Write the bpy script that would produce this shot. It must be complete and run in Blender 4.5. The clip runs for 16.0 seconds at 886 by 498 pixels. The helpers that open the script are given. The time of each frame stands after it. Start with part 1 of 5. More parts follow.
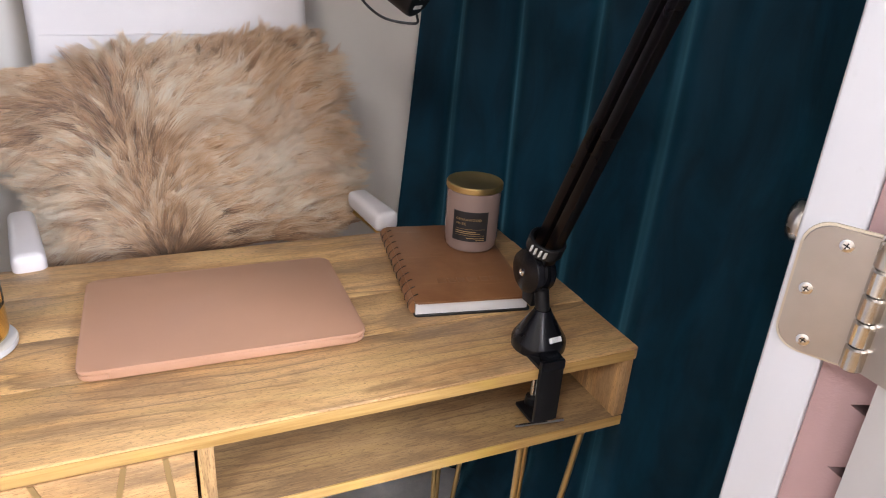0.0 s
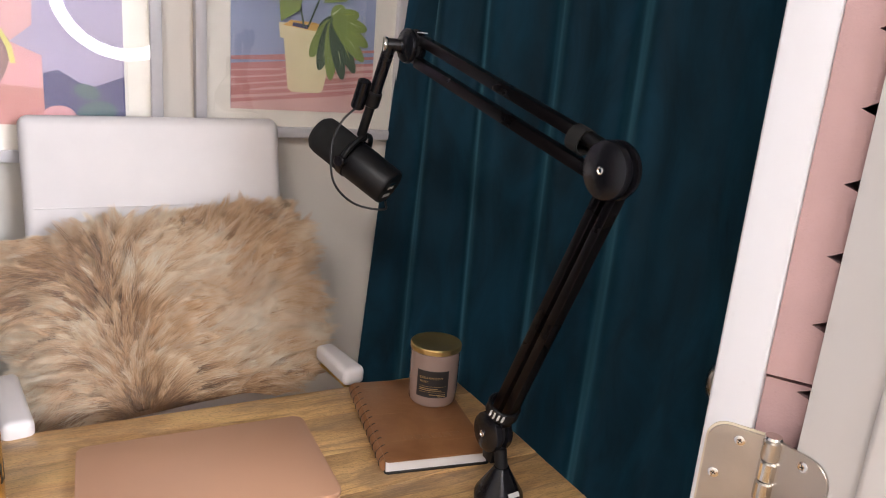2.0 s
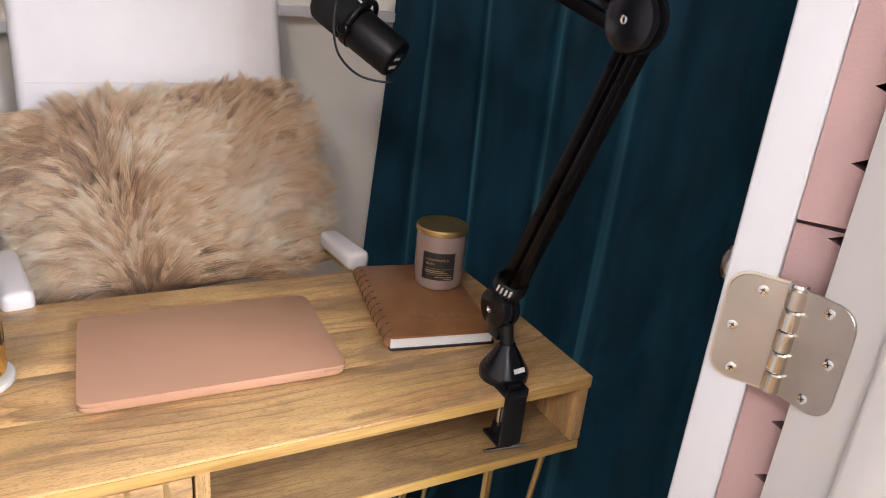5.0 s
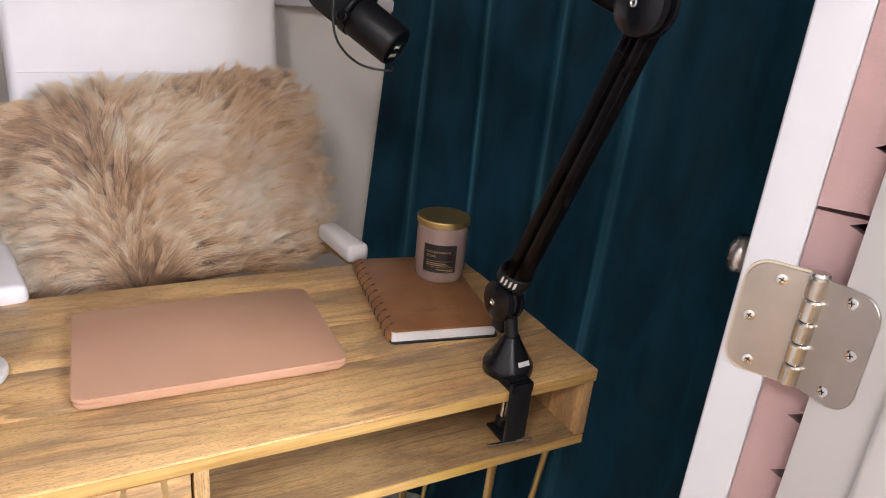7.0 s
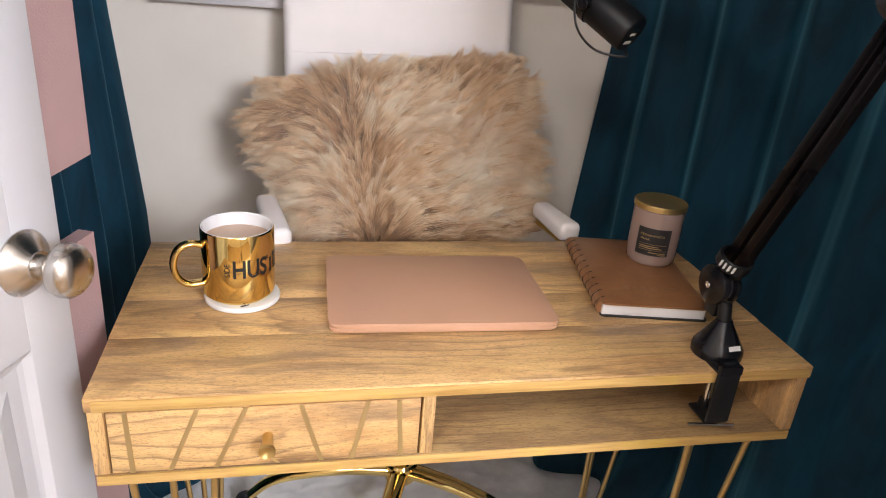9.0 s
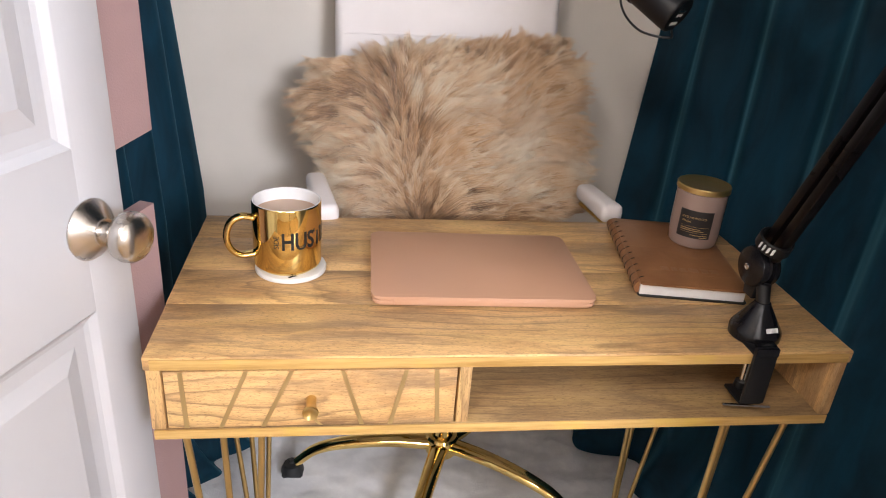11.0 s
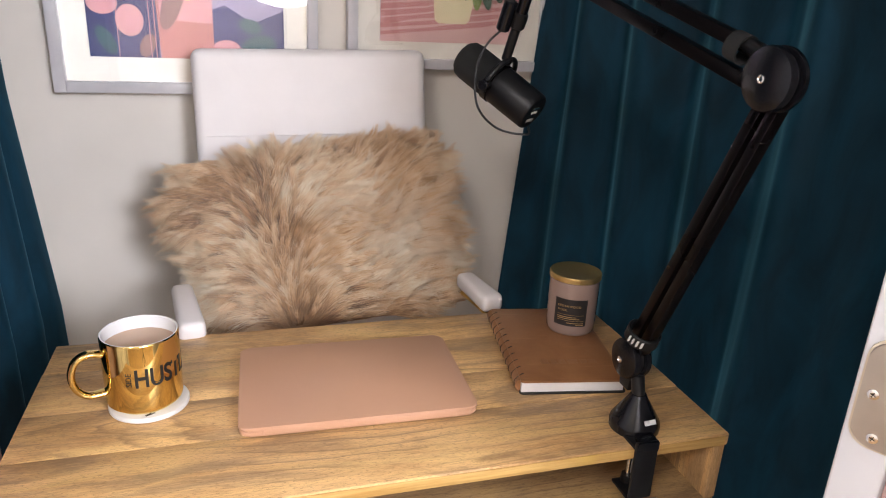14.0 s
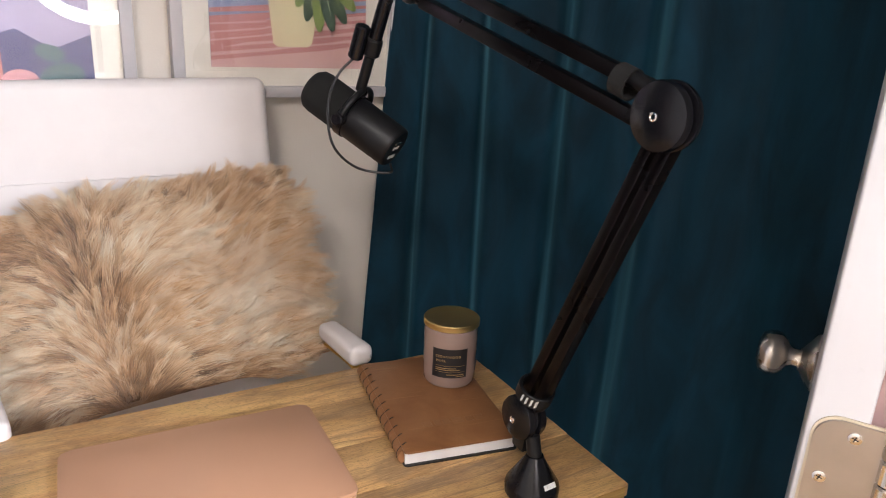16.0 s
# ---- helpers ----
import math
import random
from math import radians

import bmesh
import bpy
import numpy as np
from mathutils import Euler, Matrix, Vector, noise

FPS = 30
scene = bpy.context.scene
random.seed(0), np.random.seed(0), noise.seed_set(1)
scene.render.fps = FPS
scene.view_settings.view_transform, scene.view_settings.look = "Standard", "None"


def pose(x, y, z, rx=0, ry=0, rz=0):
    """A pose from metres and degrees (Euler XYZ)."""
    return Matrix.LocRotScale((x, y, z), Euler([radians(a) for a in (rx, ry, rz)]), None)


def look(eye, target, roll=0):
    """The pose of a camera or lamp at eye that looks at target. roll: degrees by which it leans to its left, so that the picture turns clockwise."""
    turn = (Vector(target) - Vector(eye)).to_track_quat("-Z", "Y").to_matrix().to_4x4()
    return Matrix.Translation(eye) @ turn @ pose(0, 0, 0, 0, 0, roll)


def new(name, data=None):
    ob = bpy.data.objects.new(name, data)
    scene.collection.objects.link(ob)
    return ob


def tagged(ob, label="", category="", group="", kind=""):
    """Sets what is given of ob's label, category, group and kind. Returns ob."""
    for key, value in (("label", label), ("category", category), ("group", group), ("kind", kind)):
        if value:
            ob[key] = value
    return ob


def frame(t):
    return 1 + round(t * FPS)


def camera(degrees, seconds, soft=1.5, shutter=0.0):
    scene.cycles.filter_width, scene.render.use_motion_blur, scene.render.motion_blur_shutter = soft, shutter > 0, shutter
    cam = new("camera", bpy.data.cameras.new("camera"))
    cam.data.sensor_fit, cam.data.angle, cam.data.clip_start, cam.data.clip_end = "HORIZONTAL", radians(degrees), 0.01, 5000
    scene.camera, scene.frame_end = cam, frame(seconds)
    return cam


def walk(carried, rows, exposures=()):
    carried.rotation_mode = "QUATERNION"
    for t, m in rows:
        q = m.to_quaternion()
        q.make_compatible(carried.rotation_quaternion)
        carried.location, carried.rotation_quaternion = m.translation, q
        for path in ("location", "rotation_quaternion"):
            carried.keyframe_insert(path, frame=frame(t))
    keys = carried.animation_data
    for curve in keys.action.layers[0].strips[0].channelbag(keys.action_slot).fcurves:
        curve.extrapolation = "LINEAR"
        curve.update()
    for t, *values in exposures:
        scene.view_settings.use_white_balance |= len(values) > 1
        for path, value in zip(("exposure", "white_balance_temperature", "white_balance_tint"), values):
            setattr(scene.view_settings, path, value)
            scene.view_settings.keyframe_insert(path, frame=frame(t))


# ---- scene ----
cam = camera(64.4, 16.0, 1.05)
PATH = [
    (0, (0.335, -0.559, 1.2), (1.096, 1.095, 0.371), 4.0),
    (0.5, (0.317, -0.571, 1.237), (1.108, 1.107, 0.488), 4.3),
    (1, (0.282, -0.604, 1.302), (1.146, 1.092, 0.687), 4.8),
    (1.5, (0.27, -0.621, 1.309), (1.179, 1.079, 0.776), 4.9),
    (2, (0.268, -0.622, 1.306), (1.195, 1.074, 0.791), 4.8),
    (2.5, (0.271, -0.622, 1.29), (1.197, 1.062, 0.736), 4.9),
    (3, (0.269, -0.625, 1.257), (1.182, 1.045, 0.646), 5.1),
    (3.5, (0.269, -0.638, 1.251), (1.172, 1.02, 0.59), 5.4),
    (4, (0.274, -0.626, 1.246), (1.168, 1.022, 0.55), 5.6),
    (4.5, (0.277, -0.617, 1.242), (1.172, 1.021, 0.523), 5.7),
    (7, (0.277, -0.593, 1.227), (1.185, 1.026, 0.483), 5.7),
    (7.5, (0.283, -0.599, 1.229), (1.154, 1.043, 0.49), 5.5),
    (8, (0.278, -0.602, 1.228), (1.094, 1.069, 0.491), 5.3),
    (8.5, (0.249, -0.615, 1.222), (0.921, 1.111, 0.468), 5.3),
    (9, (0.207, -0.651, 1.215), (0.627, 1.136, 0.42), 5.1),
    (9.2, (0.203, -0.663, 1.214), (0.561, 1.124, 0.391), 5.0),
    (11.3, (0.215, -0.681, 1.217), (0.496, 1.109, 0.372), 4.5),
    (11.5, (0.21, -0.677, 1.21), (0.505, 1.114, 0.368), 4.5),
    (12, (0.224, -0.672, 1.209), (0.546, 1.115, 0.37), 4.3),
    (12.5, (0.238, -0.672, 1.211), (0.593, 1.115, 0.386), 3.9),
    (13, (0.24, -0.66, 1.223), (0.637, 1.127, 0.418), 3.5),
    (13.5, (0.263, -0.647, 1.269), (0.737, 1.158, 0.549), 2.8),
    (14, (0.267, -0.638, 1.269), (0.814, 1.165, 0.599), 2.9),
    (14.5, (0.272, -0.632, 1.269), (0.868, 1.159, 0.608), 2.9),
    (15, (0.288, -0.587, 1.274), (0.985, 1.169, 0.618), 2.7),
    (15.5, (0.295, -0.544, 1.286), (1.144, 1.154, 0.657), 2.6),
    (16, (0.29, -0.515, 1.281), (1.231, 1.139, 0.665), 3.0),
]
walk(cam, [(t, look(eye, target, roll)) for t, eye, target, roll in PATH], [(0, -0.46, 5750, 14), (1.5, -0.46, 6100, 14), (7, -0.46, 5900, 14), (8, -0.46, 5950, 14), (9, -0.50, 6200, 14), (13, -0.50, 6200, 14), (14.5, -0.40, 6050, 14), (16, -0.28, 6150, 14)])

# ---- light ----
world = bpy.data.worlds.new("world")
scene.world = world
world.use_nodes = True
WN = world.node_tree
sky = WN.nodes.new("ShaderNodeTexSky")
sky.sky_type, sky.sun_disc = "NISHITA", False
sky.sun_elevation, sky.sun_rotation = radians(40), radians(150)
WN.links.new(sky.outputs[0], WN.nodes["Background"].inputs[0])
WN.nodes["Background"].inputs[1].default_value = 0.1


def area_lamp(name, m, w, h, watts, colour):
    lamp = bpy.data.lights.new(name, "AREA")
    lamp.shape, lamp.size, lamp.size_y, lamp.energy, lamp.color = "RECTANGLE", w, h, watts, colour
    ob = new(name, lamp)
    ob.matrix_world = m
    return ob


# daylight through the room's window, behind and to the right of the camera
area_lamp("window_daylight", look((1.40, -3.0, 2.02), (0.40, 0.4, 0.85)), 0.8, 0.56, 152, (0.93, 0.96, 1.0))
# added fill light, unseen; reaches the right curtain and door edge from the left
area_lamp("added_fill", look((-0.45, -1.35, 2.36), (0.30, -0.5, 0)), 0.5, 0.5, 46, (1.0, 0.93, 0.84))


# ---- materials ----
def rgb(c):
    return (*c, 1.0)


class Mat:
    """A small wrapper round a node material."""

    def __init__(self, name, base, rough=0.5, metal=0.0, **more):
        self.m = bpy.data.materials.new(name)
        self.m.use_nodes = True
        self.n, self.l = self.m.node_tree.nodes, self.m.node_tree.links
        self.b = self.n["Principled BSDF"]
        self.set("Base Color", rgb(base)), self.set("Roughness", rough), self.set("Metallic", metal)
        for key, value in more.items():
            self.set(key.replace("_", " "), value)

    def set(self, key, value):
        self.b.inputs[key].default_value = value

    def coord(self, scale=(1, 1, 1), rot=(0, 0, 0), kind="Object"):
        tc, mp = self.n.new("ShaderNodeTexCoord"), self.n.new("ShaderNodeMapping")
        mp.inputs["Scale"].default_value, mp.inputs["Rotation"].default_value = scale, rot
        self.l.new(tc.outputs[kind], mp.inputs[0])
        return mp.outputs[0]

    def noise(self, vec, scale, detail=4, rough=0.55, distort=0.0):
        t = self.n.new("ShaderNodeTexNoise")
        for k, v in (("Scale", scale), ("Detail", detail), ("Roughness", rough), ("Distortion", distort)):
            t.inputs[k].default_value = v
        self.l.new(vec, t.inputs["Vector"])
        return t.outputs["Fac"]

    def ramp(self, fac, stops):
        r = self.n.new("ShaderNodeValToRGB")
        while len(r.color_ramp.elements) < len(stops):
            r.color_ramp.elements.new(0.5)
        for e, (p, c) in zip(r.color_ramp.elements, stops):
            e.position, e.color = p, rgb(c) if hasattr(c, "__len__") else (c, c, c, 1)
        self.l.new(fac, r.inputs[0])
        return r.outputs[0]

    def mix(self, fac, a, b, mode="MIX"):
        x = self.n.new("ShaderNodeMix")
        x.data_type, x.blend_type = "RGBA", mode
        for sock, v in ((x.inputs[0], fac), (x.inputs[6], a), (x.inputs[7], b)):
            if isinstance(v, bpy.types.NodeSocket):
                self.l.new(v, sock)
            else:
                sock.default_value = rgb(v) if hasattr(v, "__len__") else v
        return x.outputs[2]

    def link(self, out, key):
        self.l.new(out, self.b.inputs[key])
        return self

    def bump(self, height, strength=0.2, distance=0.002):
        bp = self.n.new("ShaderNodeBump")
        bp.inputs["Strength"].default_value, bp.inputs["Distance"].default_value = strength, distance
        self.l.new(height, bp.inputs["Height"])
        self.l.new(bp.outputs[0], self.b.inputs["Normal"])
        return self

    def island(self):
        return self.n.new("ShaderNodeNewGeometry").outputs["Random Per Island"]


def painted(name, base, rough, grain=260, depth=0.0006, mottle=0.06):
    """Wall or trim paint: roller stipple, faint stains."""
    m = Mat(name, base, rough)
    v = m.coord()
    low = m.noise(v, 3.0, 5)
    dark = tuple(c * (1 - mottle * 2) for c in base)
    m.link(m.mix(m.ramp(low, [(0.3, 0), (0.7, 1)]), dark, base), "Base Color")
    m.bump(m.noise(v, grain, 2), 0.35, depth)
    m.link(m.ramp(m.noise(v, 9, 3), [(0.3, rough - 0.06), (0.7, rough + 0.06)]), "Roughness")
    return m.m


def wood(name, stretch, tone=1.0, heart=(0.52, 0.16, 0.7), turn="Z", dull=0.0):
    """Mango wood: the grain runs along the short axis of stretch; cathedral figure, fibres, pores, stains."""
    m = Mat(name, (0.4, 0.25, 0.12), 0.42)
    rnd = m.n.new("ShaderNodeObjectInfo").outputs["Random"]

    def grain(scale, shift=3.0):
        mp = m.coord(scale)
        add = m.n.new("ShaderNodeVectorMath")
        mul = m.n.new("ShaderNodeMath")
        mul.operation, mul.inputs[1].default_value = "MULTIPLY", shift
        m.l.new(rnd, mul.inputs[0]), m.l.new(mp, add.inputs[0]), m.l.new(mul.outputs[0], add.inputs[1])
        return add.outputs[0]

    big = m.noise(grain(stretch), 2.3, 5, 0.62, 1.6)
    rings = m.n.new("ShaderNodeTexWave")
    rings.wave_type, rings.rings_direction, rings.wave_profile = "RINGS", turn, "SAW"
    for k, x in (("Scale", 9.0), ("Distortion", 9.0), ("Detail", 3.0), ("Detail Scale", 1.1)):
        rings.inputs[k].default_value = x
    ext = m.coord((0.40, 2.2, 2.2) if stretch[0] < stretch[2] else (2.2, 2.2, 0.40))
    ext.node.inputs["Location"].default_value = tuple(-a * b for a, b in zip(heart, ext.node.inputs["Scale"].default_value))
    m.l.new(ext, rings.inputs["Vector"])
    t = tone
    light, mid, dark = (0.63 * t, 0.402 * t, 0.178 * t), (0.48 * t, 0.278 * t, 0.110 * t), (0.17 * t, 0.095 * t, 0.042 * t)
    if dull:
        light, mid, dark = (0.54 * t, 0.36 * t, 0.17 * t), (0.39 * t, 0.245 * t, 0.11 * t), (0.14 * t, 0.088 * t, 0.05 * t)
    c = m.mix(m.ramp(big, [(0.38, 0), (0.60, 1)]), light, mid)
    band = m.noise(grain(tuple(q * 2.6 for q in stretch)), 2.4, 4, 0.6, 0.8)
    c = m.mix(m.ramp(band, [(0.53, 0), (0.68, 0.22)]), c, dark)
    c = m.mix(m.ramp(band, [(0.34, 0.55), (0.46, 0)]), c, light)
    fibre = m.noise(grain(tuple(q * 16 for q in stretch)), 3.0, 5, 0.7)
    c = m.mix(m.ramp(fibre, [(0.40, 0.15), (0.55, 0)]), c, dark)
    c = m.mix(m.ramp(fibre, [(0.55, 0), (0.70, 0.30)]), c, light)
    stain = m.noise(grain((3.2, 5.6, 5)), 1.5, 3, 0.5, 0.8)
    c = m.mix(m.ramp(stain, [(0.52, 0), (0.70, 0.42)]), c, (0.31 * t, 0.155 * t, 0.058 * t))
    smoke = m.noise(grain((2.2, 9.0, 9.0) if stretch[0] < stretch[2] else (9.0, 9.0, 2.2), 7.0), 1.7, 4, 0.6, 1.4)
    c = m.mix(m.ramp(smoke, [(0.50, 0), (0.64, 0.78)]), c, (0.23 * t, 0.150 * t, 0.082 * t))
    c = m.mix(m.ramp(smoke, [(0.34, 0.6), (0.47, 0)]), c, (0.62 * t, 0.42 * t, 0.165 * t))
    knot = m.noise(grain((3.5, 7.5, 7.5)), 1.6, 2, 0.4, 1.2)
    c = m.mix(m.ramp(knot, [(0.70, 0), (0.78, 0.7)]), c, dark)
    patch = m.ramp(m.noise(grain((2.4, 4.5, 4.5), 5.0), 1.6, 3, 0.5, 0.6), [(0.42, 0.12), (0.58, 1.0)])
    lines = m.ramp(rings.outputs["Fac"], [(0.45, 0), (0.78, 0.25), (0.93, 0.85), (1.0, 0.10)])
    c = m.mix(m.mix(1.0, lines, patch, "MULTIPLY"), c, (0.20 * t, 0.118 * t, 0.058 * t))
    streak = m.noise(grain((48, 620, 620) if stretch[0] < stretch[2] else (620, 620, 48)), 1.0, 3, 0.6)
    c = m.mix(m.ramp(streak, [(0.53, 0), (0.68, 0.40)]), c, dark)
    c = m.mix(m.ramp(streak, [(0.34, 0.35), (0.46, 0)]), c, light)
    pores = m.noise(grain(tuple(q * 38 for q in stretch)), 3.0, 2, 0.5)
    c = m.mix(m.ramp(pores, [(0.57, 0), (0.67, 0.6)]), c, dark)
    c = m.mix(m.ramp(rnd, [(0, 0.0), (1, 0.12)]), c, mid)
    m.link(c, "Base Color")
    m.link(m.ramp(band, [(0.3, 0.34), (0.8, 0.50)]), "Roughness")
    m.bump(m.mix(0.5, pores, fibre), 0.25, 0.0006)
    return m.m


WOOD_TOP = wood("mango_wood_top", (1.5, 7.0, 7.0), 1.22)
WOOD_SIDE = wood("mango_wood_side", (9.0, 9.0, 1.4), 1.08)
WOOD_FRONT = wood("mango_wood_drawer", (1.7, 9.0, 9.0), 1.15, (0.11, 0, 0.70), "Y")
# shelf board, back panel and drawer box: a duller, darker mix of the wood
WOOD_IN = wood("mango_wood_dull", (1.2, 8.0, 8.0), 0.84, (0.60, 0.20, 0.65), dull=1)


def raw_edge():
    m = Mat("mango_wood_sapwood_edge", (0.55, 0.37, 0.12), 0.5)
    v = m.coord((3, 60, 60))
    c = m.mix(m.ramp(m.noise(v, 3, 4, 0.7), [(0.4, 0), (0.7, 1)]), (0.58, 0.37, 0.125), (0.40, 0.225, 0.06))
    c = m.mix(m.ramp(m.noise(m.coord((6, 6, 6)), 1.4, 3), [(0.55, 0), (0.7, 0.6)]), c, (0.60, 0.42, 0.08))
    m.link(c, "Base Color").bump(m.noise(v, 12, 2), 0.2, 0.0006)
    return m.m


EDGE = raw_edge()
WALL = painted("warm_white_wall_paint", (0.78, 0.715, 0.635), 0.62)
TRIM = painted("white_gloss_trim_paint", (0.61, 0.59, 0.575), 0.34, 90, 0.0004, 0.03)


def door_paint():
    """White paint with brush marks along the stile, rubbed grey spots and small chips."""
    m = Mat("white_door_paint", (0.57, 0.572, 0.60), 0.38)
    v = m.coord()
    c = m.mix(m.ramp(m.noise(v, 3.0, 5), [(0.3, 0), (0.7, 1)]), (0.545, 0.545, 0.572), (0.585, 0.587, 0.612))
    c = m.mix(m.ramp(m.noise(v, 30, 4, 0.6), [(0.66, 0), (0.78, 0.30)]), c, (0.36, 0.35, 0.34))
    c = m.mix(m.ramp(m.noise(m.coord((1, 1, 0.35)), 260, 2, 0.5), [(0.79, 0), (0.84, 0.6)]), c, (0.22, 0.19, 0.16))
    m.link(c, "Base Color").bump(m.mix(0.5, m.noise(m.coord((160, 160, 4)), 1.0, 3), m.noise(v, 120, 2)), 0.30, 0.0005)
    m.link(m.ramp(m.noise(v, 9, 3), [(0.3, 0.32), (0.7, 0.44)]), "Roughness")
    return m.m


DOORP = door_paint()
CEIL = painted("ceiling_paint", (0.8, 0.79, 0.77), 0.8)


def velvet(name, base, lift):
    m = Mat(name, base, 0.72)
    m.set("Sheen Weight", 0.36), m.set("Sheen Roughness", 0.45), m.set("Sheen Tint", rgb(lift))
    m.set("Specular IOR Level", 0.2)
    v = m.coord()
    nap = m.noise(m.coord((7, 7, 2.2)), 2.0, 4, 0.6, 0.8)
    c = m.mix(m.ramp(nap, [(0.35, 0), (0.68, 1)]), tuple(x * 0.6 for x in base), tuple(x * 1.4 for x in base))
    m.link(c, "Base Color").bump(m.mix(0.3, m.noise(v, 900, 2), nap), 0.2, 0.0015)
    return m.m


VELVET = velvet("teal_velvet", (0.0024, 0.027, 0.048), (0.12, 0.40, 0.54))


def plain(name, base, rough=0.5, metal=0.0, grain=0, depth=0.0003, mottle=0.12, **more):
    m = Mat(name, base, rough, metal, **more)
    v = m.coord()
    low = m.noise(v, 14, 4)
    m.link(m.mix(m.ramp(low, [(0.35, 0), (0.7, 1)]), tuple(c * (1 - mottle) for c in base), base), "Base Color")
    m.link(m.ramp(low, [(0.3, max(rough - 0.05, 0.02)), (0.7, rough + 0.05)]), "Roughness")
    if grain:
        m.bump(m.noise(v, grain, 3), 0.3, depth)
    return m.m


BRASS = plain("brushed_brass", (0.62, 0.44, 0.17), 0.3, 1.0, 500)
INLAY = plain("dull_brass_inlay", (0.56, 0.42, 0.20), 0.48, 0.8, 500)
LIDBRASS = plain("spun_brass_lid", (0.66, 0.48, 0.20), 0.46, 1.0, 700)
GOLD = plain("polished_gold", (0.80, 0.59, 0.22), 0.06, 1.0, 0, mottle=0.03)
GOLDLEG = plain("gold_painted_steel", (0.50, 0.34, 0.13), 0.36, 0.85, 300)
NICKEL = plain("satin_nickel", (0.62, 0.58, 0.53), 0.27, 1.0, 400)
NICKEL_DULL = plain("dull_nickel", (0.55, 0.51, 0.47), 0.42, 1.0, 500, mottle=0.2)
STEEL = plain("bright_steel", (0.72, 0.70, 0.66), 0.18, 1.0)
CHROME = plain("chrome", (0.75, 0.75, 0.76), 0.1, 1.0)
BLACK = plain("black_powder_coat", (0.007, 0.007, 0.008), 0.42, 0.0, 900, Specular_IOR_Level=0.3)
BLACKGLOSS = plain("black_moulded_plastic", (0.006, 0.006, 0.008), 0.24, 0.0, 300, Specular_IOR_Level=0.35)
BLACKTUBE = plain("black_anodised_tube", (0.003, 0.0022, 0.0025), 0.30, 0.0, 0, Specular_IOR_Level=0.16)
FOAM = plain("black_foam", (0.008, 0.008, 0.008), 0.95, 0.0, 1500, 0.001)
RUBBER = plain("black_rubber", (0.012, 0.012, 0.013), 0.55)
ROSEGOLD = plain("rose_gold_laptop_shell", (0.50, 0.280, 0.172), 0.36, 0.0, 1200, 0.00015, 0.04)
LEATHERW = plain("white_leather", (0.82, 0.765, 0.745), 0.42, 0.0, 700, 0.0004, 0.04)
PINK = plain("dusty_pink_foam", (0.45, 0.295, 0.290), 0.9, 0.0, 420, 0.0015, 0.08)
CERAMIC = plain("white_glazed_ceramic", (0.80, 0.79, 0.79), 0.1)
COFFEE = plain("milky_coffee", (0.50, 0.33, 0.22), 0.12, 0.0, 0, mottle=0.05)
COASTER = plain("white_marble_coaster", (0.74, 0.72, 0.69), 0.3, 0.0, 0, mottle=0.08)
CANDLE = plain("mauve_glazed_glass", (0.30, 0.215, 0.182), 0.13, 0.0, 0, mottle=0.05, Coat_Weight=0.5)
LABEL = plain("black_paper_label", (0.018, 0.016, 0.016), 0.5)
INK_GOLD = plain("gold_ink", (0.55, 0.38, 0.16), 0.4, 0.6)
INK_WHITE = plain("white_ink", (0.75, 0.75, 0.75), 0.5)
INK_BLACK = plain("black_ink", (0.012, 0.012, 0.012), 0.35)
PAPER = plain("page_edges", (0.76, 0.74, 0.72), 0.8, 0.0, 700)
SCREWM = plain("bright_screw", (0.8, 0.79, 0.77), 0.16, 1.0)
OLDPAINT = plain("yellowed_paint", (0.60, 0.52, 0.40), 0.5, 0.0, 300)
FRAMEW = plain("white_lacquered_frame", (0.60, 0.575, 0.585), 0.35, 0.0, 150)
MATB = plain("ivory_mat_board", (0.64, 0.59, 0.51), 0.85, 0.0, 500)
CABLE = plain("black_cable", (0.010, 0.010, 0.010), 0.4)


def leather():
    m = Mat("brown_leather", (0.2, 0.09, 0.035), 0.30)
    v = m.coord()
    c = m.mix(m.ramp(m.noise(v, 16, 5, 0.6, 0.5), [(0.3, 0), (0.75, 1)]), (0.20, 0.083, 0.03), (0.31, 0.145, 0.06))
    c = m.mix(m.ramp(m.noise(m.coord((2, 40, 10)), 5, 3), [(0.62, 0), (0.72, 0.4)]), c, (0.40, 0.21, 0.10))
    vo = m.n.new("ShaderNodeTexVoronoi")
    vo.inputs["Scale"].default_value = 900
    m.l.new(v, vo.inputs["Vector"])
    m.link(c, "Base Color").bump(vo.outputs["Distance"], 0.25, 0.0004)
    return m.m


LEATHER = leather()


def fur_mat():
    m = Mat("sheepskin_hair", (0.5, 0.38, 0.26), 0.45)
    v = m.coord()
    lock = m.n.new("ShaderNodeAttribute")
    lock.attribute_name = "lock_tone_root_shade"
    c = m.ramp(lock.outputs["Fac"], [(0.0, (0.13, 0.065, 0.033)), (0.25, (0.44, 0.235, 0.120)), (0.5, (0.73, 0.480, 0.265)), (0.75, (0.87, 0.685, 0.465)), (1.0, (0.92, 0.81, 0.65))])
    c = m.mix(m.ramp(m.noise(v, 6, 3), [(0.46, 0), (0.66, 0.50)]), c, (0.58, 0.31, 0.12))
    c = m.mix(m.ramp(m.island(), [(0, 0), (1, 0.12)]), c, (0.86, 0.68, 0.46))
    m.link(c, "Base Color")
    m.set("Sheen Weight", 0.25)
    return m.m


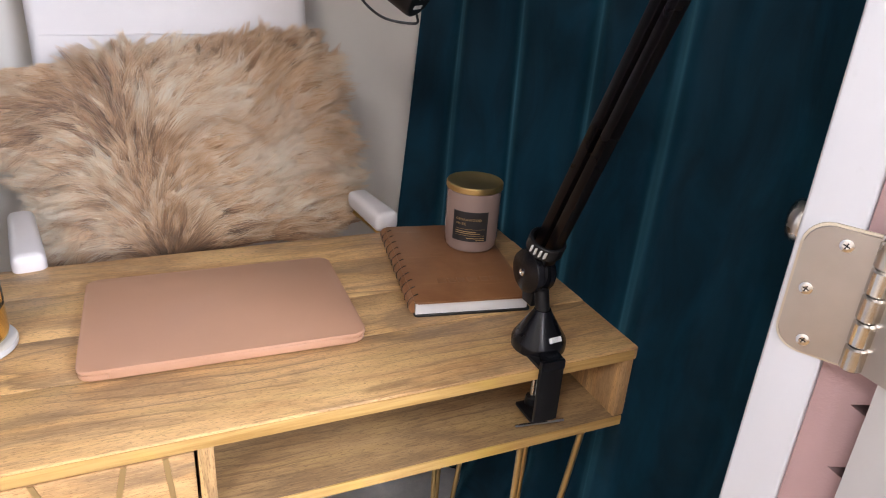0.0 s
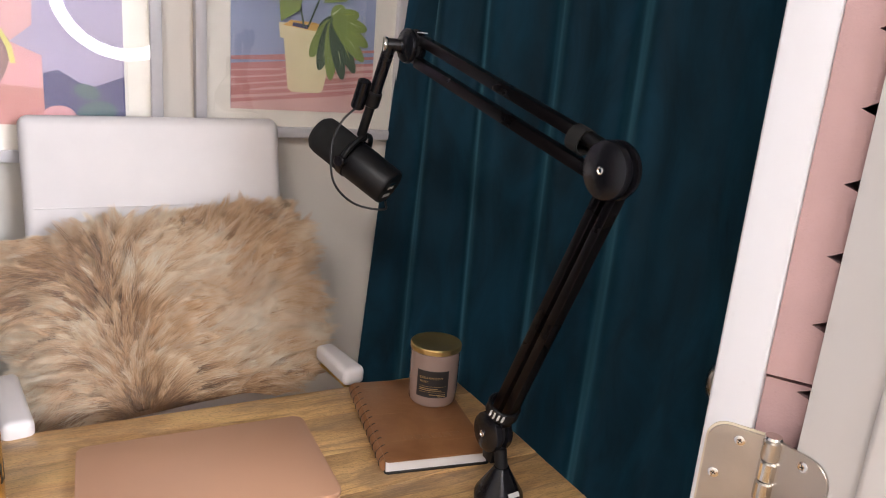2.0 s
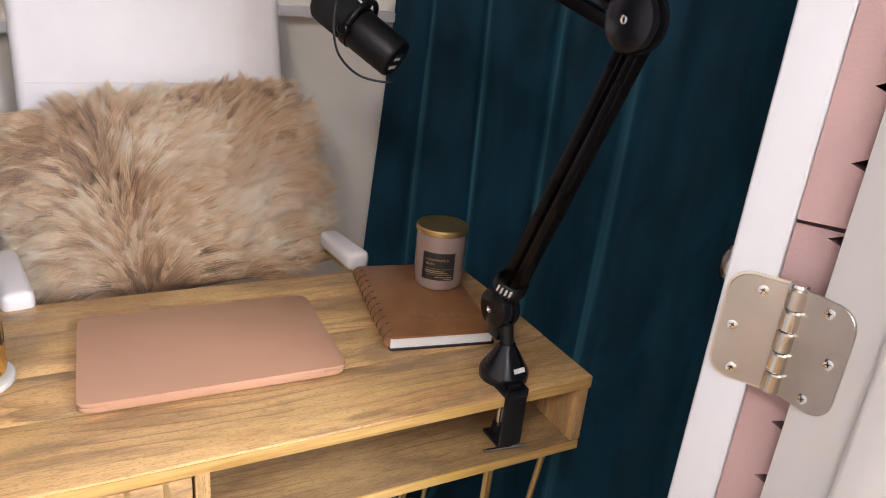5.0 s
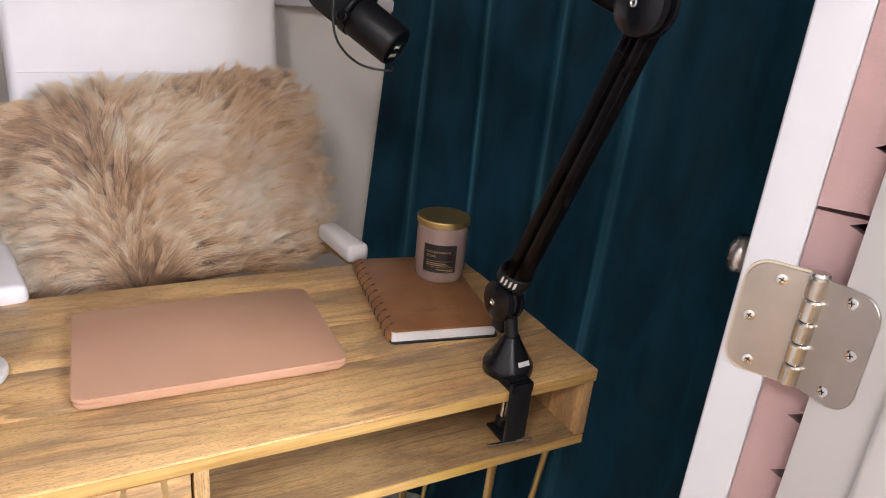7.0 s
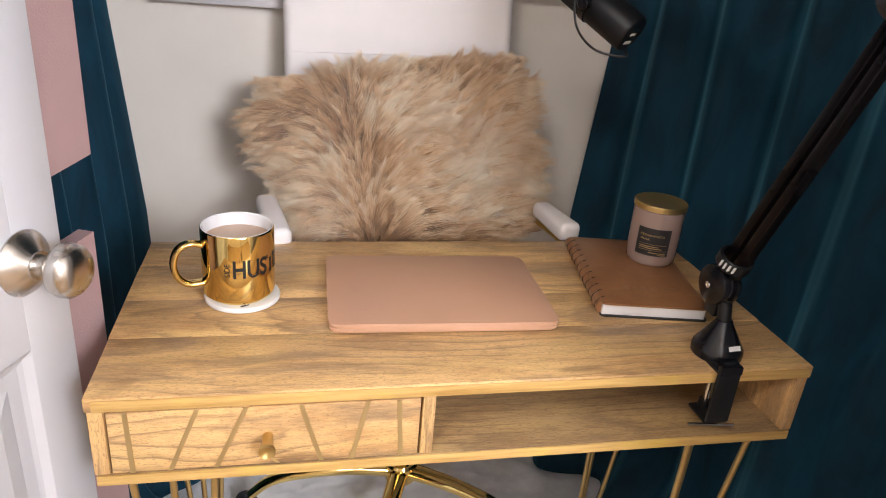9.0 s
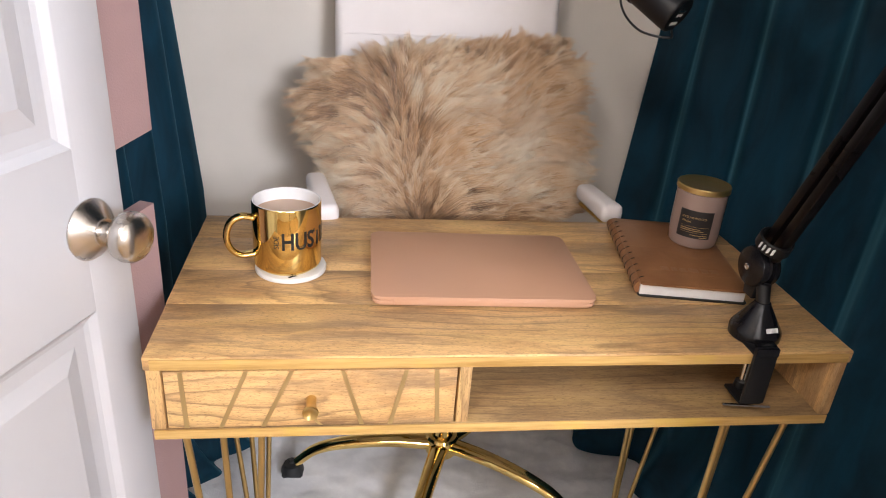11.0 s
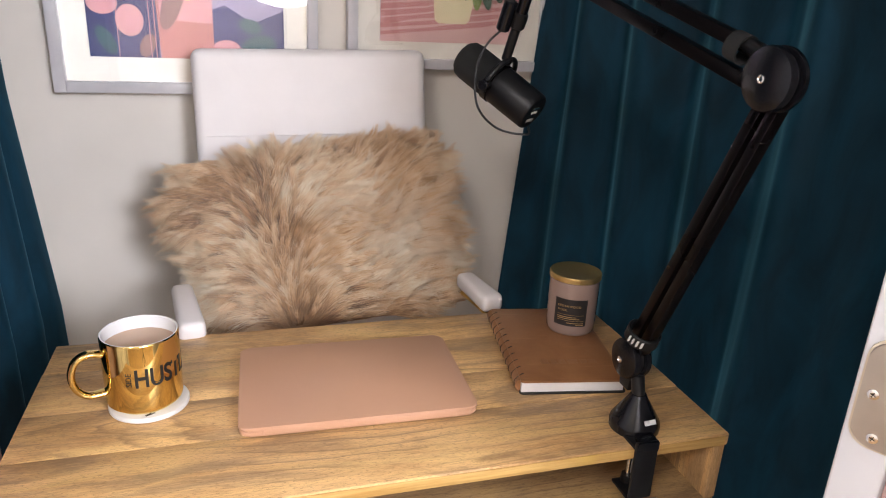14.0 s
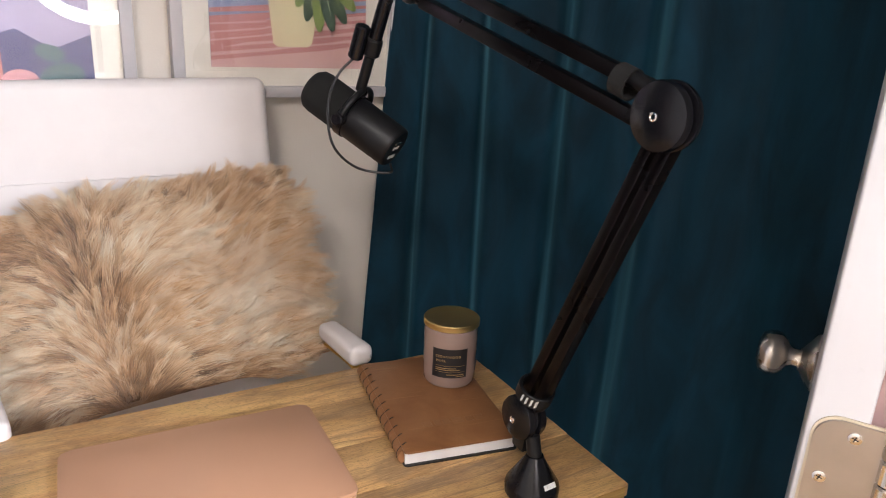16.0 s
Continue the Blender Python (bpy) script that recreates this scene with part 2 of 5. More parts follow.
FUR = fur_mat()
FURSKIN = plain("sheepskin_underfur", (0.20, 0.125, 0.075), 0.95, 0.0, 300, 0.003)


def rug_mat():
    m = Mat("white_faux_fur_pile", (0.72, 0.71, 0.71), 0.9)
    v = m.coord()
    c = m.mix(m.ramp(m.noise(v, 14, 5, 0.65), [(0.35, 0), (0.65, 1)]), (0.70, 0.69, 0.70), (0.87, 0.855, 0.85))
    m.link(c, "Base Color").bump(m.mix(0.4, m.noise(m.coord((60, 60, 20)), 6, 4), m.noise(v, 18, 4)), 0.6, 0.008)
    m.set("Sheen Weight", 0.3)
    return m.m


RUG = rug_mat()
FLOORM = wood("floor_boards", (6.0, 1.0, 6.0), 0.7)
GLASS = Mat("picture_glass", (1, 1, 1), 0.01, 0.0, Transmission_Weight=1.0, IOR=1.6).m
GLOW = Mat("ring_light_tube", (1, 1, 1), 0.5, Emission_Color=(1.0, 0.96, 0.93, 1), Emission_Strength=38.0).m


# ---- mesh helpers ----
def part(name, bm, material, parent=None, label="", smooth=True, angle=35):
    """Links a bmesh as one mesh object, under a thing or a part."""
    me = bpy.data.meshes.new(name)
    bmesh.ops.recalc_face_normals(bm, faces=bm.faces)
    bm.to_mesh(me)
    bm.free()
    me.materials.append(material)
    if smooth:
        me.shade_smooth()
        me.set_sharp_from_angle(angle=radians(angle))
    ob = new(name, me)
    if parent is not None:
        ob.parent = parent
    if label:
        ob["label"] = label
    return ob


def thing(name, label, category, m=None, group="", kind=""):
    ob = new(name)
    ob.empty_display_size = 0.05
    if m is not None:
        ob.matrix_world = m
    return tagged(ob, label, category, group, kind)


def box(x0, x1, y0, y1, z0, z1, bevel=0.0, seg=2, bm=None, m=None):
    bm = bm or bmesh.new()
    vs = [bm.verts.new(p) for p in ((x0, y0, z0), (x1, y0, z0), (x1, y1, z0), (x0, y1, z0), (x0, y0, z1), (x1, y0, z1), (x1, y1, z1), (x0, y1, z1))]
    fs = [bm.faces.new([vs[i] for i in f]) for f in ((3, 2, 1, 0), (4, 5, 6, 7), (0, 1, 5, 4), (1, 2, 6, 5), (2, 3, 7, 6), (3, 0, 4, 7))]
    made = vs
    if bevel:
        edges = list({e for f in fs for e in f.edges})
        got = bmesh.ops.bevel(bm, geom=edges, offset=bevel, segments=seg, affect="EDGES", profile=0.5)
        made = list({v for f in got["faces"] for v in f.verts} | {v for v in vs if v.is_valid})
    if m is not None:
        bmesh.ops.transform(bm, matrix=m, verts=[v for v in made if v.is_valid])
    return bm


def lathe(profile, n=40, m=None, bm=None):
    """Turns (radius, height) pairs about z. Radius 0 closes the end."""
    bm = bm or bmesh.new()
    rings, made = [], []
    for r, z in profile:
        if r <= 1e-6:
            rings.append([bm.verts.new((0, 0, z))])
        else:
            rings.append([bm.verts.new((r * math.cos(2 * math.pi * i / n), r * math.sin(2 * math.pi * i / n), z)) for i in range(n)])
        made += rings[-1]
    for a, b in zip(rings, rings[1:]):
        for i in range(n):
            j = (i + 1) % n
            if len(a) == 1 and len(b) > 1:
                bm.faces.new((a[0], b[i], b[j]))
            elif len(b) == 1 and len(a) > 1:
                bm.faces.new((a[i], a[j], b[0]))
            elif len(a) > 1:
                bm.faces.new((a[i], a[j], b[j], b[i]))
    if m is not None:
        bmesh.ops.transform(bm, matrix=m, verts=made)
    return bm


def along(a, b):
    """A pose at a whose z axis points to b."""
    a, b = Vector(a), Vector(b)
    return Matrix.Translation(a) @ (b - a).to_track_quat("Z", "Y").to_matrix().to_4x4()


def rod(a, b, r, n=14, r2=None, bm=None):
    d = (Vector(b) - Vector(a)).length
    r2 = r if r2 is None else r2
    e = min(r, r2) * 0.2
    return lathe([(0, 0), (r - e, 0), (r, e), (r2, d - e), (r2 - e, d), (0, d)], n, along(a, b), bm)


def tube(points, r, n=10, bm=None, closed=False, flat=1.0, up=(0, 0, 1)):
    """A tube that follows points; r may be a list. flat squeezes it in height."""
    bm = bm or bmesh.new()
    pts = [Vector(p) for p in points]
    rings = []
    up = Vector(up)
    count = len(pts)
    for i, p in enumerate(pts):
        a = pts[(i - 1) % count] if closed else pts[max(i - 1, 0)]
        b = pts[(i + 1) % count] if closed else pts[min(i + 1, count - 1)]
        t = (b - a).normalized()
        side = t.cross(up)
        side = side.normalized() if side.length > 1e-4 else Vector((1, 0, 0))
        top = side.cross(t).normalized()
        rr = r[i] if hasattr(r, "__len__") else r
        rings.append([bm.verts.new(p + rr * (math.cos(2 * math.pi * k / n) * side + flat * math.sin(2 * math.pi * k / n) * top)) for k in range(n)])
    pairs = list(zip(rings, rings[1:])) + ([(rings[-1], rings[0])] if closed else [])
    for a, b in pairs:
        for k in range(n):
            j = (k + 1) % n
            bm.faces.new((a[k], a[j], b[j], b[k]))
    if not closed:
        bm.faces.new(rings[0]), bm.faces.new(rings[-1])
    return bm


def smooth_path(points, steps=8):
    """Catmull-Rom through points."""
    p = [Vector(q) for q in points]
    p = [2 * p[0] - p[1]] + p + [2 * p[-1] - p[-2]]
    out = []
    for a, b, c, d in zip(p, p[1:], p[2:], p[3:]):
        for i in range(steps):
            t = i / steps
            out.append(0.5 * (2 * b + (c - a) * t + (2 * a - 5 * b + 4 * c - d) * t * t + (3 * b - a - 3 * c + d) * t**3))
    return out + [p[-2]]


def prism(outline, z0, z1, bevel=0.0, seg=2, m=None):
    """An outline in x and y, pulled from z0 to z1."""
    bm = bmesh.new()
    lo = [bm.verts.new((x, y, z0)) for x, y in outline]
    hi = [bm.verts.new((x, y, z1)) for x, y in outline]
    n = len(outline)
    bm.faces.new(lo[::-1]), bm.faces.new(hi)
    for i in range(n):
        bm.faces.new((lo[i], lo[(i + 1) % n], hi[(i + 1) % n], hi[i]))
    if bevel:
        rim = [e for e in bm.edges if abs(e.verts[0].co.z - e.verts[1].co.z) < 1e-9]
        bmesh.ops.bevel(bm, geom=rim, offset=bevel, segments=seg, affect="EDGES", profile=0.5)
    if m is not None:
        bmesh.ops.transform(bm, matrix=m, verts=bm.verts)
    return bm


def rounded(w, d, r, n=6, x=0.0, y=0.0):
    """A rectangle w by d about (x, y) with rounded corners."""
    out = []
    for cx, cy, a0 in ((w / 2 - r, d / 2 - r, 0), (-w / 2 + r, d / 2 - r, 90), (-w / 2 + r, -d / 2 + r, 180), (w / 2 - r, -d / 2 + r, 270)):
        out += [(x + cx + r * math.cos(radians(a0 + 90 * i / n)), y + cy + r * math.sin(radians(a0 + 90 * i / n))) for i in range(n + 1)]
    return out


def lettering(name, text, size, material, parent, m, depth=0.0002, bend=None, spread=1.0, bold=0.0, tall=1.0):
    """Built-in font, turned into a mesh; bend: the radius of a cylinder about local y that it wraps."""
    cu = bpy.data.curves.new(name, "FONT")
    cu.body, cu.size, cu.extrude, cu.align_x, cu.align_y, cu.space_character = text, size, depth, "CENTER", "CENTER", spread
    cu.offset = bold
    ob = bpy.data.objects.new(name, cu)
    scene.collection.objects.link(ob)
    bpy.context.view_layer.update()
    me = bpy.data.meshes.new_from_object(ob.evaluated_get(bpy.context.evaluated_depsgraph_get()))
    bpy.data.objects.remove(ob)
    bpy.data.curves.remove(cu)
    for v in me.vertices:
        v.co.y *= tall
    if bend:
        for v in me.vertices:
            a, r = v.co.x / bend, bend + v.co.z
            v.co = (r * math.sin(a), v.co.y, r * math.cos(a) - bend)
    me.materials.clear()
    me.materials.append(material)
    out = new(name, me)
    out.parent = parent
    out.matrix_basis = m
    return out


# ---- the setting ----
def structure(name, bm, material, label, category, smooth=True):
    return tagged(part(name, bm, material, None, "", smooth), label, category, kind="structure")


HINGE_R, HINGE_L = (0.720, -0.327), (-0.200, -0.335)
BACK = 0.83
FX0, FX1, RY = -1.3, 2.3, -3.1
structure("floor", box(FX0 - 0.1, FX1 + 0.1, RY - 0.1, BACK + 0.1, -0.1, 0), FLOORM, "wooden floor boards under the white rug", "floor")
structure("wall_back", box(-0.45, 1.45, BACK, BACK + 0.1, 0, 2.4), WALL, "warm white painted closet back wall with faint scuffs", "wall")
structure("wall_left", box(-0.45, -0.35, -0.47, BACK, 0, 2.4), WALL, "warm white painted closet side wall", "wall")
structure("wall_right", box(1.35, 1.45, -0.47, BACK, 0, 2.4), WALL, "warm white painted closet side wall", "wall")
structure("wall_front_left", box(FX0, -0.235, -0.47, -0.35, 0, 2.4), WALL, "warm white painted wall beside the closet doorway", "wall")
structure("wall_front_right", box(0.765, FX1, -0.47, -0.352, 0, 2.4), WALL, "warm white painted wall beside the closet doorway", "wall")
structure("wall_over_door", box(-0.235, 0.765, -0.47, -0.352, 2.08, 2.4), WALL, "painted wall over the closet doorway", "wall")
structure("wall_room_left", box(FX0 - 0.1, FX0, RY, -0.352, 0, 2.4), WALL, "painted room wall", "wall")
structure("wall_room_right", box(FX1, FX1 + 0.1, RY, -0.352, 0, 2.4), WALL, "painted room wall", "wall")
wb = box(FX0, 0.95, RY - 0.1, RY, 0, 2.4)
box(1.85, FX1 + 0.1, RY - 0.1, RY, 0, 2.4, bm=wb), box(0.95, 1.85, RY - 0.1, RY, 0, 1.72, bm=wb), box(0.95, 1.85, RY - 0.1, RY, 2.32, 2.4, bm=wb)
structure("wall_room_back", wb, WALL, "painted room wall with a window opening", "wall")
structure("ceiling", box(FX0 - 0.1, FX1 + 0.1, RY - 0.1, BACK + 0.1, 2.4, 2.5), CEIL, "plain white ceiling", "ceiling")

# doorway lining: jamb, stop and casing on each side
for side, x, s in (("right", 0.724, 1), ("left", -0.204, -1)):
    lining = thing(f"door_frame_{side}", "white gloss painted door lining with stop and casing", "door frame", kind="structure")
    a, b = sorted((x, x + s * 0.04))
    part("jamb", box(a, b, -0.476, -0.345, 0, 2.06, 0.0025), TRIM, lining)
    a, b = sorted((x - s * 0.012, x + s * 0.002))
    part("door_stop", box(a, b, -0.437, -0.396, 0, 2.05, 0.006, 3), TRIM, lining)
    a, b = sorted((x + s * 0.006, x + s * 0.075))
    part("casing", box(a, b, -0.496, -0.476, 0, 2.12, 0.006, 3), TRIM, lining)
    a, b = sorted((x + s * 0.052, x + s * 0.078))
    part("casing_bead", box(a, b, -0.504, -0.494, 0, 2.13, 0.004, 3), TRIM, lining)
head = box(-0.244, 0.764, -0.476, -0.345, 2.06, 2.10, 0.0025)
structure("door_frame_head", head, TRIM, "white gloss painted door lining head", "door frame")


def door(name, m, width, thick, label, hand):
    """A panelled door; local x runs from the hinge to the latch, y = 0 is the room face (normal -y), the slab lies at +y."""
    d = thing(name, label, "door", m, kind="structure")
    stile, rail = 0.098, 0.10
    cuts = ((0.22, 0.800), (0.985, 1.93))
    bm = box(0, stile, 0, thick, 0.012, 2.03, 0.002)
    box(width - 0.064 - 0.0, width, 0, thick, 0.012, 2.03, 0.002, bm=bm)
    for z0, z1 in ((0.012, cuts[0][0]), (cuts[0][1], cuts[1][0]), (cuts[1][1], 2.03)):
        box(stile - 0.001, width - 0.063, 0.0005, thick - 0.0005, z0, z1, bm=bm)
    part("slab", bm, DOORP, d)
    for z0, z1 in cuts:
        x0, x1 = stile, width - 0.064
        bm = bmesh.new()
        for inset, y in ((0.0, 0.0), (0.008, 0.006), (0.014, 0.008), (0.030, 0.008), (0.052, 0.002), (0.10, 0.002)):
            ring = [bm.verts.new(p) for p in ((x0 + inset, y, z0 + inset), (x1 - inset, y, z0 + inset), (x1 - inset, y, z1 - inset), (x0 + inset, y, z1 - inset))]
            if inset:
                for i in range(4):
                    bm.faces.new((last[i], last[(i + 1) % 4], ring[(i + 1) % 4], ring[i]))
            last = ring
        bm.faces.new(last)
        back = [bm.verts.new(p) for p in ((x0, thick - 0.006, z0), (x1, thick - 0.006, z0), (x1, thick - 0.006, z1), (x0, thick - 0.006, z1))]
        bm.faces.new(back)
        part("panel", bm, DOORP, d, smooth=False)
    kx, kz = width - 0.055, 0.895
    for s, y in ((-1, 0.0), (1, thick)):
        turn = Matrix.Translation((kx, y, kz)) @ pose(0, 0, 0, 90 * (1 if s < 0 else -1), 0, 0)
        rose = part("rose", lathe([(0, 0), (0.0335, 0), (0.034, 0.002), (0.032, 0.005), (0.020, 0.013), (0.0145, 0.017), (0.0145, 0.019), (0, 0.019)], 48, turn), NICKEL, d, "brushed nickel rose")
        part("knob", lathe([(0, 0.017), (0.0115, 0.018), (0.0105, 0.026), (0.0125, 0.031), (0.020, 0.035), (0.0255, 0.041), (0.0275, 0.048), (0.0268, 0.055), (0.0225, 0.061), (0.014, 0.0645), (0, 0.066)], 48, turn), NICKEL, d, "round brushed nickel knob")
    return d


def frame_xy(origin, ahead, z=0.0):
    """A pose with x along ahead, in the ground plane, z up."""
    a = math.atan2(ahead[1], ahead[0])
    return pose(origin[0], origin[1], z, 0, 0, math.degrees(a))


# left door, opened inwards so that its latch edge stands beside the desk
dl = Vector((0.375, 0.927))
left_door = door("door_1", frame_xy((-0.030 - 0.453 * dl.x, 0.090 - 0.453 * dl.y), dl), 0.453, 0.035, "white painted panelled closet door, standing open, nickel knob", -1)

# right door, swung far back; its hinge edge faces the room
ANG_R = 30.0
THICK_R, FACE_R = 0.048, 0.0135
right_door = thing("door_2", "white painted closet door, swung wide open on nickel hinges", "door", pose(HINGE_R[0], HINGE_R[1], 0, 0, 0, ANG_R), kind="structure")
part("slab", box(0.002, 0.455, FACE_R, THICK_R, 0.012, 2.03, 0.0022, 3), DOORP, right_door)
turn = Matrix.Translation((0.410, THICK_R, 0.920)) @ pose(0, 0, 0, -90, 0, 0)
part("rose", lathe([(0, 0), (0.0335, 0), (0.034, 0.002), (0.032, 0.005), (0.020, 0.013), (0.0145, 0.017), (0.0145, 0.019), (0, 0.019)], 48, turn), NICKEL, right_door, "brushed nickel rose")
part("knob", lathe([(0, 0.017), (0.0115, 0.018), (0.0105, 0.026), (0.0125, 0.031), (0.020, 0.035), (0.0255, 0.041), (0.0275, 0.048), (0.0268, 0.055), (0.0225, 0.061), (0.014, 0.0645), (0, 0.066)], 48, turn), NICKEL, right_door, "round brushed nickel knob")


def leaf_outline(w, h, r):
    """A hinge leaf with its far corners rounded; x from the pin outwards, y up."""
    out = [(0, -h / 2)]
    for cx, cy, a0 in ((w - r, -h / 2 + r, 270), (w - r, h / 2 - r, 0)):
        out += [(cx + r * math.cos(radians(a0 + 90 * i / 6)), cy + r * math.sin(radians(a0 + 90 * i / 6))) for i in range(7)]
    return out + [(0, h / 2)]


def screw(m, parent):
    bm = lathe([(0.0042, 0), (0.0040, 0.0006), (0.0030, 0.0010), (0.0014, 0.0011), (0, 0.0008)], 20, m)
    s = part("screw", bm, SCREWM, parent)
    for a in (20, 110):
        b = box(-0.0021, 0.0021, -0.00035, 0.00035, 0.0007, 0.00120, m=m @ pose(0, 0, 0, 0, 0, a))
        part("slot", b, BLACK, s, smooth=False)


for hz in (0.20, 1.013, 1.83):
    hinge = thing("hinge", "satin nickel butt hinge with rounded leaves and cross-head screws", "hinge", pose(0, 0, 0))
    on_door = pose(HINGE_R[0], HINGE_R[1], hz, 0, 0, ANG_R) @ Matrix(((0, 0, -1, 0.0008), (1, 0, 0, 0.003), (0, 1, 0, 0), (0, 0, 0, 1)))
    leaf = part("leaf", prism(leaf_outline(0.040, 0.085, 0.015), -0.0010, 0.0018, 0.0005, 1, on_door), NICKEL_DULL, hinge)
    part("paint_edge", prism(leaf_outline(0.0416, 0.0885, 0.016), -0.0012, 0.0004, 0.0002, 1, on_door), OLDPAINT, leaf, "yellowed paint ridge round the leaf")
    for x, y in ((0.017, 0.033), (0.031, 0.000), (0.024, -0.034)):
        screw(on_door @ pose(x, y, 0.0018), leaf)
    on_jamb = Matrix(((0, 0, -1, 0.7232), (-1, 0, 0, HINGE_R[1] - 0.004), (0, 1, 0, hz), (0, 0, 0, 1)))
    leaf = part("leaf", prism(leaf_outline(0.044, 0.085, 0.015), -0.0004, 0.0022, 0.0005, 1, on_jamb), NICKEL_DULL, hinge)
    for x, y in ((0.024, 0.034), (0.034, 0.000), (0.024, -0.034)):
        screw(on_jamb @ pose(x, y, 0.0022), leaf)
    for i in range(5):
        z0 = hz - 0.0425 + i * 0.0170
        part("knuckle", rod((HINGE_R[0] - 0.001, HINGE_R[1] - 0.003, z0 + 0.0003), (HINGE_R[0] - 0.001, HINGE_R[1] - 0.003, z0 + 0.0167), 0.0066, 20), STEEL if i % 2 else NICKEL, hinge)
    part("pin", lathe([(0, 0), (0.0060, 0), (0.0068, 0.001), (0.0060, 0.003), (0, 0.0038)], 20, pose(HINGE_R[0] - 0.001, HINGE_R[1] - 0.003, hz + 0.0426)), STEEL, hinge)


# pink wedge foam panels glued to the inner faces of both doors
def foam_panel(name_door, x0, x1, z0, z1, y0, out, pitch=0.056, deep=0.014, thick=0.030, tilt=0.0):
    """A foam panel on a door's inner face; grooves run along it. out: +1 or -1, the way it stands off the face."""
    prof = [(y0, z0)]
    z = z0
    while z < z1 - 1e-6:
        e = min(z + pitch, z1)
        prof += [(y0 + out * thick, z + 0.001), (y0 + out * thick, e - 0.012), (y0 + out * (thick - deep), e - 0.006)]
        z = e
    prof += [(y0 + out * thick, z1), (y0, z1)]
    bm = bmesh.new()
    n = 4
    rows = [[bm.verts.new((x0 + (x1 - x0) * k / n, y, q + tilt * (x0 + (x1 - x0) * k / n - 0.453))) for y, q in prof] for k in range(n + 1)]
    for a, b in zip(rows, rows[1:]):
        for i in range(len(prof)):
            h = (i + 1) % len(prof)
            bm.faces.new((a[i], a[h], b[h], b[i]))
    bm.faces.new(rows[0]), bm.faces.new(rows[-1])
    return part("foam_panel", bm, PINK, name_door, "dusty pink wedge-cut acoustic foam")


for z0, z1, over, tilt in ((0.945, 1.45, 0.110, 0.11), (0.600, 0.858, 0.098, 0.06), (0.280, 0.598, 0.104, 0.0)):
    foam_panel(left_door, 0.07, 0.453 + over, z0, z1, 0.0354, 1, deep=0.0005, thick=0.020, tilt=tilt)
for z0, z1, back in ((1.100, 1.405, 0.010), (0.790, 1.096, 0.016), (1.408, 1.70, 0.012), (0.48, 0.787, 0.012)):
    foam_panel(right_door, back, 0.40, z0, z1, FACE_R - 0.0004, -1, 0.051, 0.014, 0.036)


# ---- curtains ----
def curtain(name, base, z_top, folds, amp, lean, label, pool, seed, stiff=0.0, sweep=Vector((0, 0, 0))):
    """A hanging cloth along a ground line, with folds that swing as they fall; lean moves its first edge down the drop."""
    rnd = random.Random(seed)
    line = smooth_path([(x, y, 0) for x, y in base], 24)
    length = [0.0]
    for a, b in zip(line, line[1:]):
        length.append(length[-1] + (b - a).length)
    nu, nv = 260, 70
    total = length[-1]
    phase = [rnd.uniform(-0.6, 0.6) for _ in range(40)]
    verts = []
    for j in range(nv + 1):
        v = j / nv
        z = z_top * (1 - v)
        for i in range(nu + 1):
            s = total * i / nu
            k = max(0, min(len(line) - 2, next((q for q in range(len(length) - 1) if length[q + 1] >= s), len(length) - 2)))
            f = (s - length[k]) / max(length[k + 1] - length[k], 1e-6)
            p = line[k].lerp(line[k + 1], f)
            t = (line[k + 1] - line[k]).normalized()
            n = Vector((-t.y, t.x, 0))
            u = s / total
            wob = noise.noise(Vector((u * 5 + seed, v * 1.3, 0))) * 1.3
            a = 0.0
            for q, (pos, width, high) in enumerate(folds):
                d = (u - pos - 0.012 * math.sin(v * 3 + phase[q]) - 0.012 * wob) / width
                a += high * (math.exp(-d * d * 2.2) - 0.35 * math.exp(-((d - 1.1) ** 2) * 3))
            fine = 0.10 * noise.noise(Vector((u * 22, v * 2.6, seed))) + 0.05 * noise.noise(Vector((u * 50, v * 7, seed)))
            edge = math.exp(-((u / 0.12) ** 2))
            p = p + n * amp * (a * (0.8 + 0.35 * v) + fine + 0.25 * wob) * (1 - stiff * edge)
            p = p + lean * edge * (v - 0.5) + sweep * (1 - 0.6 * u) * max(-0.62, min(0.2, (v - 0.67) / 0.22))
            h = z
            if v > 0.93:
                w = (v - 0.93) / 0.07
                p = p + n * pool * w * w * (0.7 + 0.6 * max(-1.0, min(1.0, noise.noise(Vector((u * 8 + 0.37, 3.4, seed + 0.3))))))
                h += 0.012 + 0.018 * w * (1 + max(-1.0, min(1.0, noise.noise(Vector((u * 14 + 0.37, w * 2 + 0.21, seed + 4.3))))))
            verts.append((p.x, p.y, max(h, 0.03)))
    faces = [(j * (nu + 1) + i, j * (nu + 1) + i + 1, (j + 1) * (nu + 1) + i + 1, (j + 1) * (nu + 1) + i) for j in range(nv) for i in range(nu)]
    me = bpy.data.meshes.new(name)
    me.from_pydata(verts, [], faces)
    me.materials.append(VELVET)
    me.shade_smooth()
    ob = new(name, me)
    mod = ob.modifiers.new("thickness", "SOLIDIFY")
    mod.thickness, mod.offset = 0.003, 0
    return tagged(ob, label, "curtain", "teal curtains")


